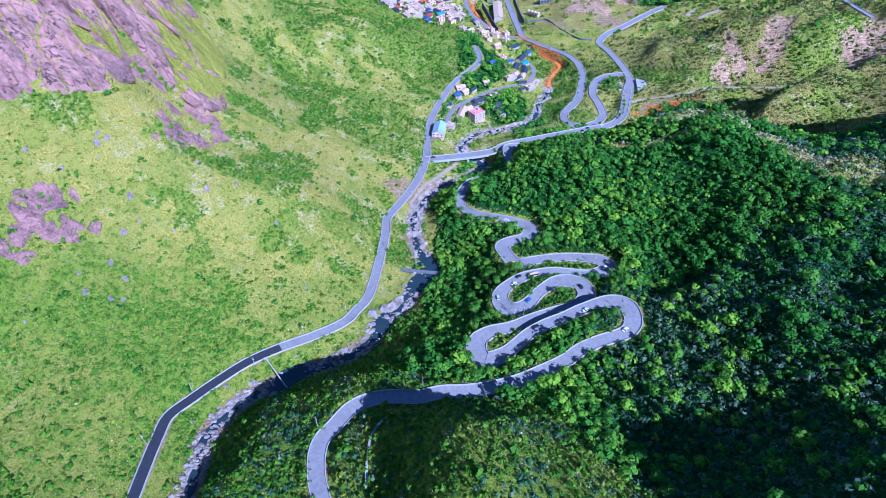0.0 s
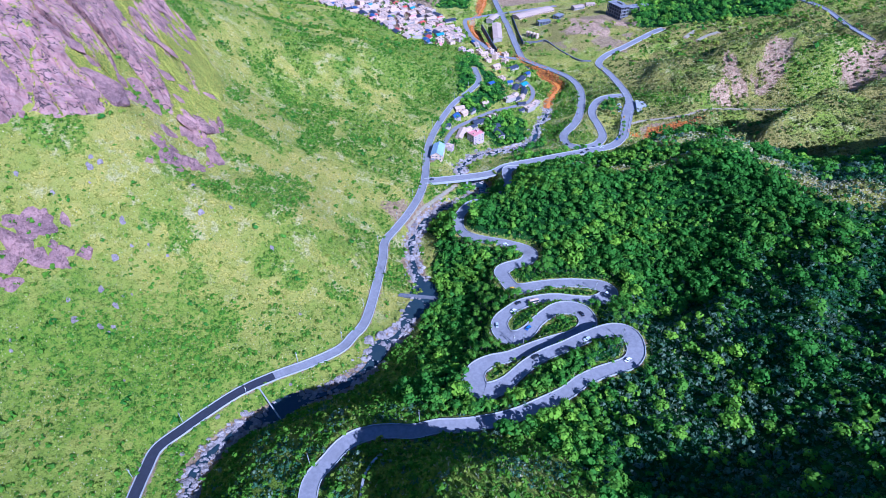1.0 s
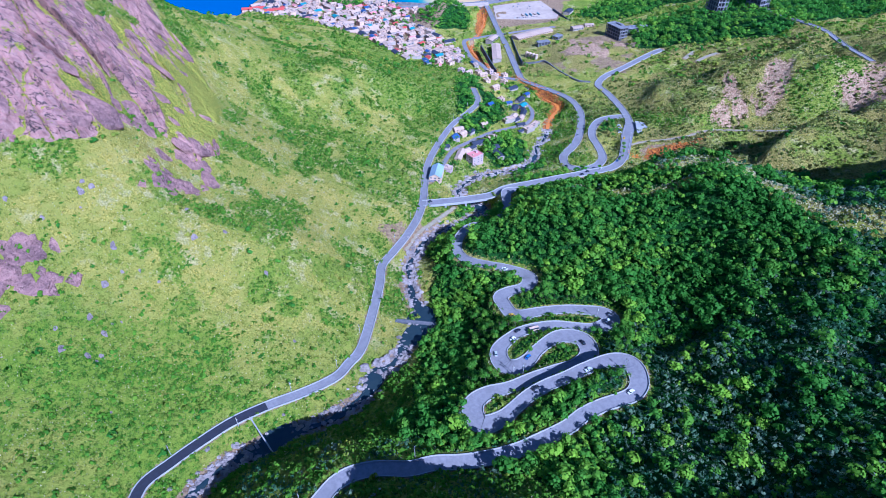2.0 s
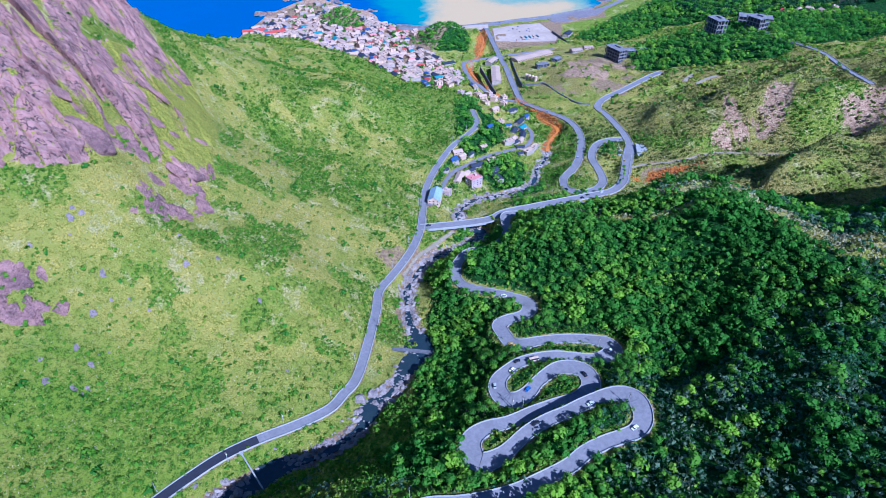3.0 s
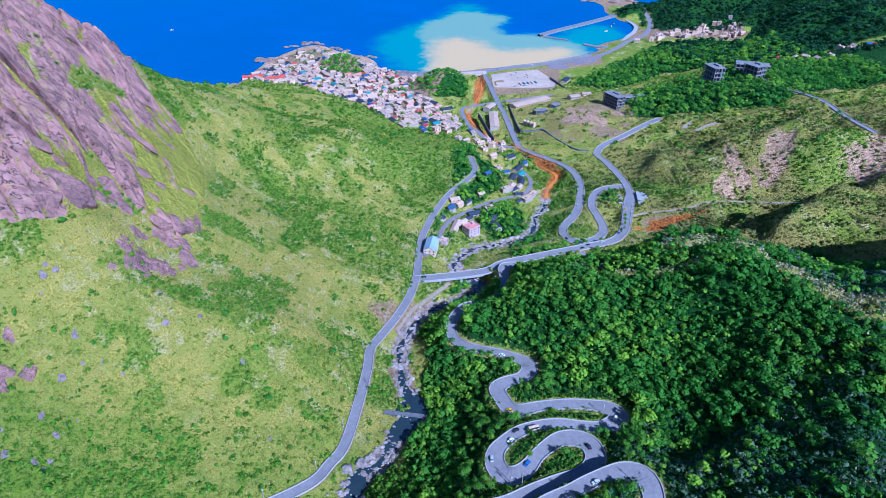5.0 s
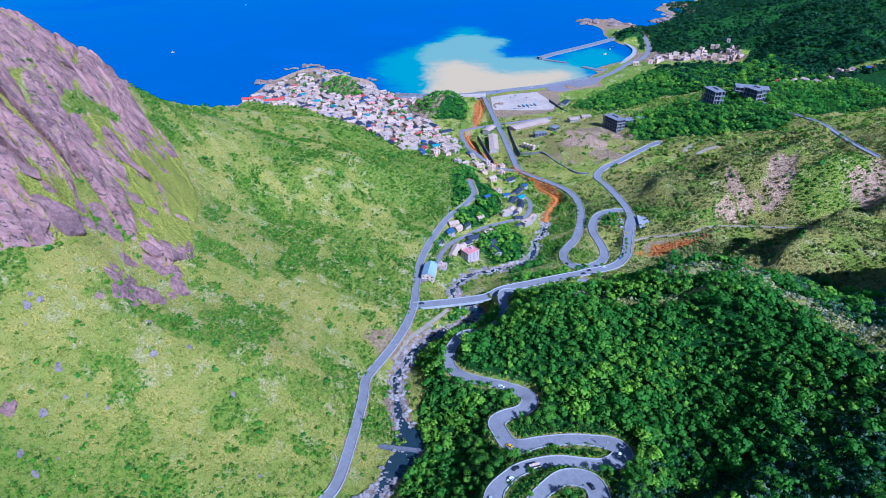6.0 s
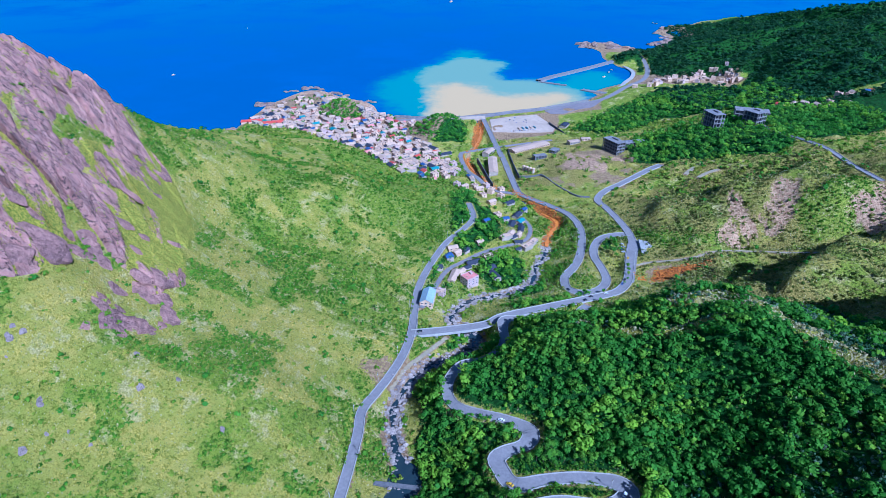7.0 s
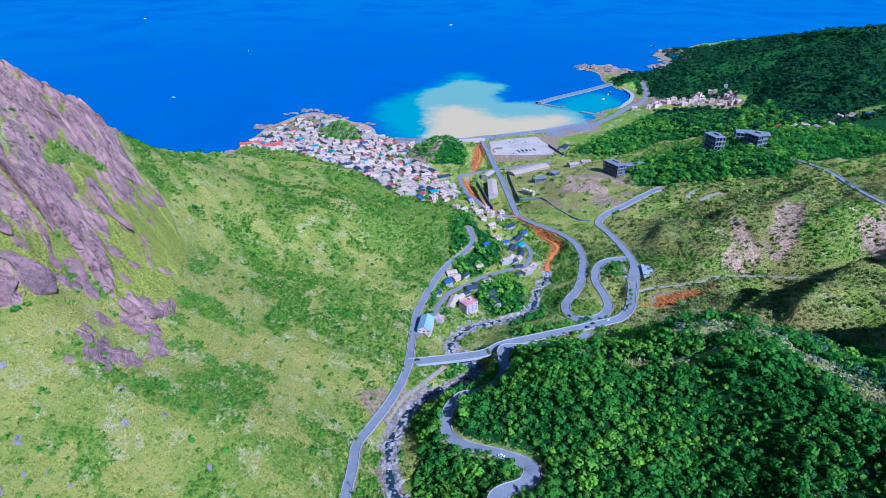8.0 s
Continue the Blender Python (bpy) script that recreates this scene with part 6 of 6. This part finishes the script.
DARK_WALL = mat_plain("stained_retaining_wall", (0.10, 0.10, 0.12), (0.06, 0.06, 0.08), 0.4)
bank_wall("retaining_wall", [(84, 885, 22), (78, 920, 21), (72, 960, 20), (66, 1000, 18)], 5, 1.2, DARK_WALL, "tall dark stained retaining wall above the stream")
bank_wall("retaining_wall", [(122, 1050, 16), (123, 1000, 19), (125, 950, 21), (127, 915, 24)], 4, 1.0, DARK_WALL, "dark retaining wall beside the works road")
bank_wall("retaining_wall", [(222, 1230, 7), (236, 1180, 8), (244, 1130, 12)], 4, 1.0, DARK_WALL, "dark retaining wall behind the car park")
bank_wall("retaining_wall", [(128, 916, 24), (146, 908, 28), (160, 900, 33), (173, 856, 37), (193, 814, 40), (210, 804, 42)], 2.5, 1.4, RUIN, "old concrete channel wall down the terrace")
bank_wall("sea_wall", [(-95, 1283, 4), (-20, 1272, 4), (40, 1277, 4), (100, 1294, 4), (160, 1320, 4), (225, 1344, 4), (285, 1378, 4), (340, 1408, 4)], 3.0, 2.0, RUIN, "grey concrete sea wall along the beach")
bank_wall("breakwater", [(509, 1828, 1), (426, 1749, 1), (350, 1682, 1), (297, 1637, 1), (251, 1590, 1)], 3.5, 16, RUIN, "long concrete breakwater of the harbour")
bank_wall("breakwater", [(251, 1588, 0), (285, 1568, 0), (316, 1551, 0)], 2.5, 9, RUIN, "short concrete arm of the breakwater")
bank_wall("breakwater", [(347, 1514, 0), (371, 1494, 0), (401, 1480, 0)], 2.5, 14, RUIN, "short rubble mole in the harbour")
bank_wall("quay", [(440, 1520, 1), (470, 1580, 1), (500, 1630, 1), (520, 1690, 1), (515, 1760, 1)], 2.2, 10, CONCRETE, "concrete quay of the small harbour")
bank_wall("weir", [(-33, 325.5, 63.4), (-14, 323, 63.4), (3, 320.7, 63.4)], 1.1, 3.2, STAINED, "low dark concrete weir across the stream")
bank_wall("parapet_wall", [(x, y, float(ground(x, y))) for x, y in ((-31, 107), (-32, 118), (-32, 131), (-29, 141), (-24, 149))], 1.2, 1.0, CONCRETE, "pale concrete path wall below the road")

# the road bridge over the stream
bridge = new("bridge")
b_line = LINES["bridge"][2:26]
part("deck", ribbon("deck", b_line, CONCRETE, slab(-0.1, -1.6), 4.9), None, bridge)
for q in (b_line[7], b_line[15]):
    part("pier", boxes((q[0], q[1], q[2] - 9, 2.0, 7.5, 16)), CONCRETE, bridge)
tagged(bridge, "pale concrete road bridge over the stream", "bridge")

# the pipe over the stream
pipe = new("pipe_bridge")
a, b = Vector((-115, 229, 79.5)), Vector((-91, 200, 78))
mid, d = (a + b) / 2, b - a
bm = bmesh.new()
bmesh.ops.create_cone(bm, cap_ends=True, segments=10, radius1=0.45, radius2=0.45, depth=d.length, matrix=Matrix.Translation(mid) @ d.to_track_quat("Z", "Y").to_matrix().to_4x4())
part("pipe", bm, CONCRETE, pipe)
for q in (a, b):
    part("block", boxes((q.x, q.y, q.z - 3, 2, 2, 6)), CONCRETE, pipe)
tagged(pipe, "pale water pipe crossing the stream on concrete blocks", "pipe")


# ---- poles along the valley road ----
def pole():
    t = new("utility_pole")
    bm = bmesh.new()
    bmesh.ops.create_cone(bm, cap_ends=True, segments=8, radius1=0.2, radius2=0.12, depth=10, matrix=Matrix.Translation((0, 0, 4.6)))
    part("post", bm, CONCRETE, t)
    part("crossarm", boxes((0, 0, 9.0, 2.0, 0.14, 0.14), (0, 0, 8.2, 1.5, 0.12, 0.12)), BARK, t)
    part("transformer", boxes((0.35, 0, 7.2, 0.5, 0.5, 0.9), bevel=0.1), FRAME, t)
    return tagged(t, "grey concrete utility pole with crossarms", "pole", "poles along the road")


first = pole()
line, s = LINES["valley"], sides(LINES["valley"])
for n, i in enumerate(range(12, len(line) - 10, 15)):
    side = 1 if n % 4 else -1
    x, y = line[i, :2] + s[i] * side * 5.0
    m = pose(x, y, float(ground(x, y)), 0, 0, dice.uniform(0, 180))
    if n == 0:
        first.matrix_world = m
    else:
        copy_thing(first, m)
line, s = LINES["hairpins"], sides(LINES["hairpins"])
for i in (10, 30, 52, 110, 170, 214, 262):
    if i < len(line):
        x, y = line[i, :2] + s[i] * 5.9
        copy_thing(first, pose(x, y, float(ground(x, y)), 0, 0, dice.uniform(0, 180)))


# ---- cars ----
TYRE = mat_plain("tyre_rubber", (0.02, 0.02, 0.02), (0.015, 0.015, 0.015), 3.0)


def paint(name, c):
    return mat_plain(name, c, tuple(v * 0.9 for v in c), 0.8, 0.25, 0.0, spec=0.6)


def vehicle(kind, colour, length, wide, tall, label):
    """A car, van or coach: body shell, glazed cabin with roof, four wheels, lamps."""
    t = new(kind)
    long_cabin = kind != "car"
    sill = 0.35
    low = tall * (0.55 if kind == "car" else 0.5)
    part("body", boxes((0, 0, (sill + low) / 2 + 0.05, length, wide, low - sill), bevel=0.14), colour, t)
    cab = length * (0.55 if kind == "car" else 0.94)
    bm = boxes((-(0.05 * length if kind == "car" else 0), 0, (low + tall) / 2, cab, wide * 0.94, tall - low))
    for v in bm.verts:
        if v.co.z > low + 0.1:
            v.co.x = v.co.x * (0.78 if kind == "car" else 0.97) - (0.05 if kind == "car" else 0)
            v.co.y *= 0.88
    part("cabin_glass", bm, GLASS, t, "dark tinted windows")
    part("roof", boxes((-(0.05 * length if kind == "car" else 0), 0, tall + 0.02, cab * (0.76 if kind == "car" else 0.97), wide * 0.84, 0.12), bevel=0.05), colour, t)
    for sx in (-0.31, 0.31):
        for sy in (-1, 1):
            bm = bmesh.new()
            bmesh.ops.create_cone(bm, cap_ends=True, segments=12, radius1=0.34, radius2=0.34, depth=0.24, matrix=Matrix.Translation((sx * length, sy * (wide / 2 - 0.1), 0.34)) @ Matrix.Rotation(math.pi / 2, 4, "X"))
            part("wheel", bm, TYRE, t)
    for sy in (-1, 1):
        part("headlight", boxes((length / 2, sy * wide * 0.36, low - 0.2, 0.08, 0.34, 0.18)), FRAME, t)
        part("tail_light", boxes((-length / 2, sy * wide * 0.36, low - 0.2, 0.08, 0.3, 0.18)), ROOFS["red"], t)
    return tagged(t, label, kind, "vehicles on the roads")


CARS = [
    vehicle("car", paint("white_paint", (0.8, 0.8, 0.8)), 4.5, 1.8, 1.5, "white saloon car on the road"),
    vehicle("car", paint("black_paint", (0.02, 0.02, 0.025)), 4.6, 1.8, 1.5, "black saloon car on the road"),
    vehicle("car", paint("silver_paint", (0.5, 0.52, 0.55)), 4.4, 1.8, 1.55, "silver hatchback car on the road"),
    vehicle("car", paint("blue_paint", (0.05, 0.14, 0.4)), 4.4, 1.8, 1.5, "blue saloon car on the road"),
    vehicle("car", paint("yellow_paint", (0.8, 0.5, 0.02)), 4.6, 1.8, 1.5, "yellow taxi car on the road"),
    vehicle("van", WALLS["white"], 7.0, 2.1, 2.7, "white minibus on the hairpin road"),
    vehicle("coach", paint("teal_paint", (0.04, 0.3, 0.42)), 11.0, 2.5, 3.2, "teal coach parked by the sea"),
    vehicle("coach", WALLS["white"], 11.0, 2.5, 3.2, "white coach parked by the sea"),
]
used = set()


def set_down(k, m):
    if k in used:
        return copy_thing(CARS[k], m)
    used.add(k)
    CARS[k].matrix_world = m
    return CARS[k]


def drive(k, key, x, y, side, back=False):
    """A vehicle on the road surface nearest to a place, in the lane on that side."""
    line = LINES[key]
    i = int(np.clip(np.argmin(np.hypot(line[:, 0] - x, line[:, 1] - y)), 1, len(line) - 2))
    d = line[i + 1] - line[i - 1]
    s = sides(line)[i]
    p = line[i, :2] + s * side
    climb = math.degrees(math.atan2(d[2], math.hypot(d[0], d[1])))
    set_down(k, pose(p[0], p[1], line[i, 2] + 0.13, 0, -climb * (-1 if back else 1), math.degrees(math.atan2(d[1], d[0])) + (180 if back else 0)))


for k, key, x, y, side, back in (
        (1, "hairpins", 51, 276, 1.6, False), (5, "hairpins", 60, 277, -1.6, True), (0, "hairpins", 46, 268, -1.8, True), (2, "hairpins", 39, 255, 1.6, False), (3, "hairpins", 56, 249, -1.6, True),
        (1, "hairpins", 91, 258, 1.8, False), (0, "hairpins", 110, 288, 1.6, False), (2, "hairpins", 83, 230, 1.6, False), (1, "hairpins", 54, 216, -1.6, True), (0, "hairpins", 104, 210, 1.6, False),
        (0, "hairpins", 50, 358, 1.7, False), (4, "hairpins", 53, 301, 1.5, False), (1, "hairpins", 60, 458, -1.5, True), (1, "bridge", -10, 485, 1.4, False), (1, "bridge", 154, 543, 1.6, False),
        (1, "bridge", 146, 538, -1.6, True), (0, "bridge", 172, 552, 1.6, False), (1, "bridge", 200, 587, 3.0, False), (3, "bridge", 197, 577, 3.0, False), (4, "bridge", 216, 633, 2.6, False),
        (2, "loop", 167, 655, 1.5, False), (1, "loop", 142, 570, 1.5, True), (2, "loop", 150, 806, 1.5, False), (0, "coast", 200, 1326, 2.5, False), (2, "coast", 320, 1384, -2.5, True), (3, "coast", 120, 1298, 2.5, False)):
    drive(k, key, x, y, side, back)
for n, k in enumerate((0, 1, 2, 0, 3, 1, 2, 0, 1, 3, 2, 0)):
    x, y = 142 + n * 4.2, 1181 + n * 1.2
    set_down(k, pose(x, y, float(ground(x, y)) + 0.02, 0, 0, 100))
for n, k in enumerate((7, 6, 6, 7, 6)):
    x, y = 158 + n * 8.0, 1196 + n * 2.5
    set_down(k, pose(x, y, float(ground(x, y)) + 0.02, 0, 0, 105))
for n in range(11):
    x, y = 112 + dice.uniform(0, 95), 1225 + dice.uniform(0, 45)
    set_down(dice.choice((0, 1, 2, 3)), pose(x, y, float(ground(x, y)) + 0.02, 0, 0, dice.choice((20, 110))))
for n, (x, y) in enumerate(((219, 668), (219, 661), (217, 655), (216, 649))):
    set_down((0, 2, 3, 0)[n], pose(x - 1, y, float(ground(x - 1, y)) + 0.3, 0, 0, 165))


# ---- boats ----
def boat(size):
    t = new("boat")
    bm = bmesh.new()
    rings = []
    for x, w, z in ((-1.0, 0.30, 0.0), (-0.2, 0.36, 0.0), (0.5, 0.28, 0.05), (1.0, 0.02, 0.14)):
        rings.append([bm.verts.new((x * size, yy * w * size, (zz + z) * size)) for yy, zz in ((-1, 0.22), (-0.7, -0.1), (0.7, -0.1), (1, 0.22))])
    for lo, hi in zip(rings, rings[1:]):
        for k in range(4):
            bm.faces.new((lo[k], lo[(k + 1) % 4], hi[(k + 1) % 4], hi[k]))
    bm.faces.new(rings[0])
    bm.faces.new(rings[-1][::-1])
    bmesh.ops.recalc_face_normals(bm, faces=bm.faces)
    part("hull", bm, WALLS["white"], t)
    part("cabin", boxes((-0.15 * size, 0, 0.38 * size, 0.7 * size, 0.36 * size, 0.34 * size), bevel=0.05 * size), WALLS["white"], t)
    part("mast", boxes((0.1 * size, 0, 0.75 * size, 0.04 * size, 0.04 * size, 0.6 * size)), FRAME, t)
    return tagged(t, "small white fishing boat on the sea", "boat", "boats")


for n, (x, y, s) in enumerate(((-704, 1634, 5), (38, 3050, 11), (-714, 2330, 4), (1333, 2700, 9), (-1500, 3220, 9), (430, 1640, 6), (455, 1690, 6), (470, 1720, 5))):
    boat(s).matrix_world = pose(x, y, 0.1 * s, 0, 0, 40 * n + 10)
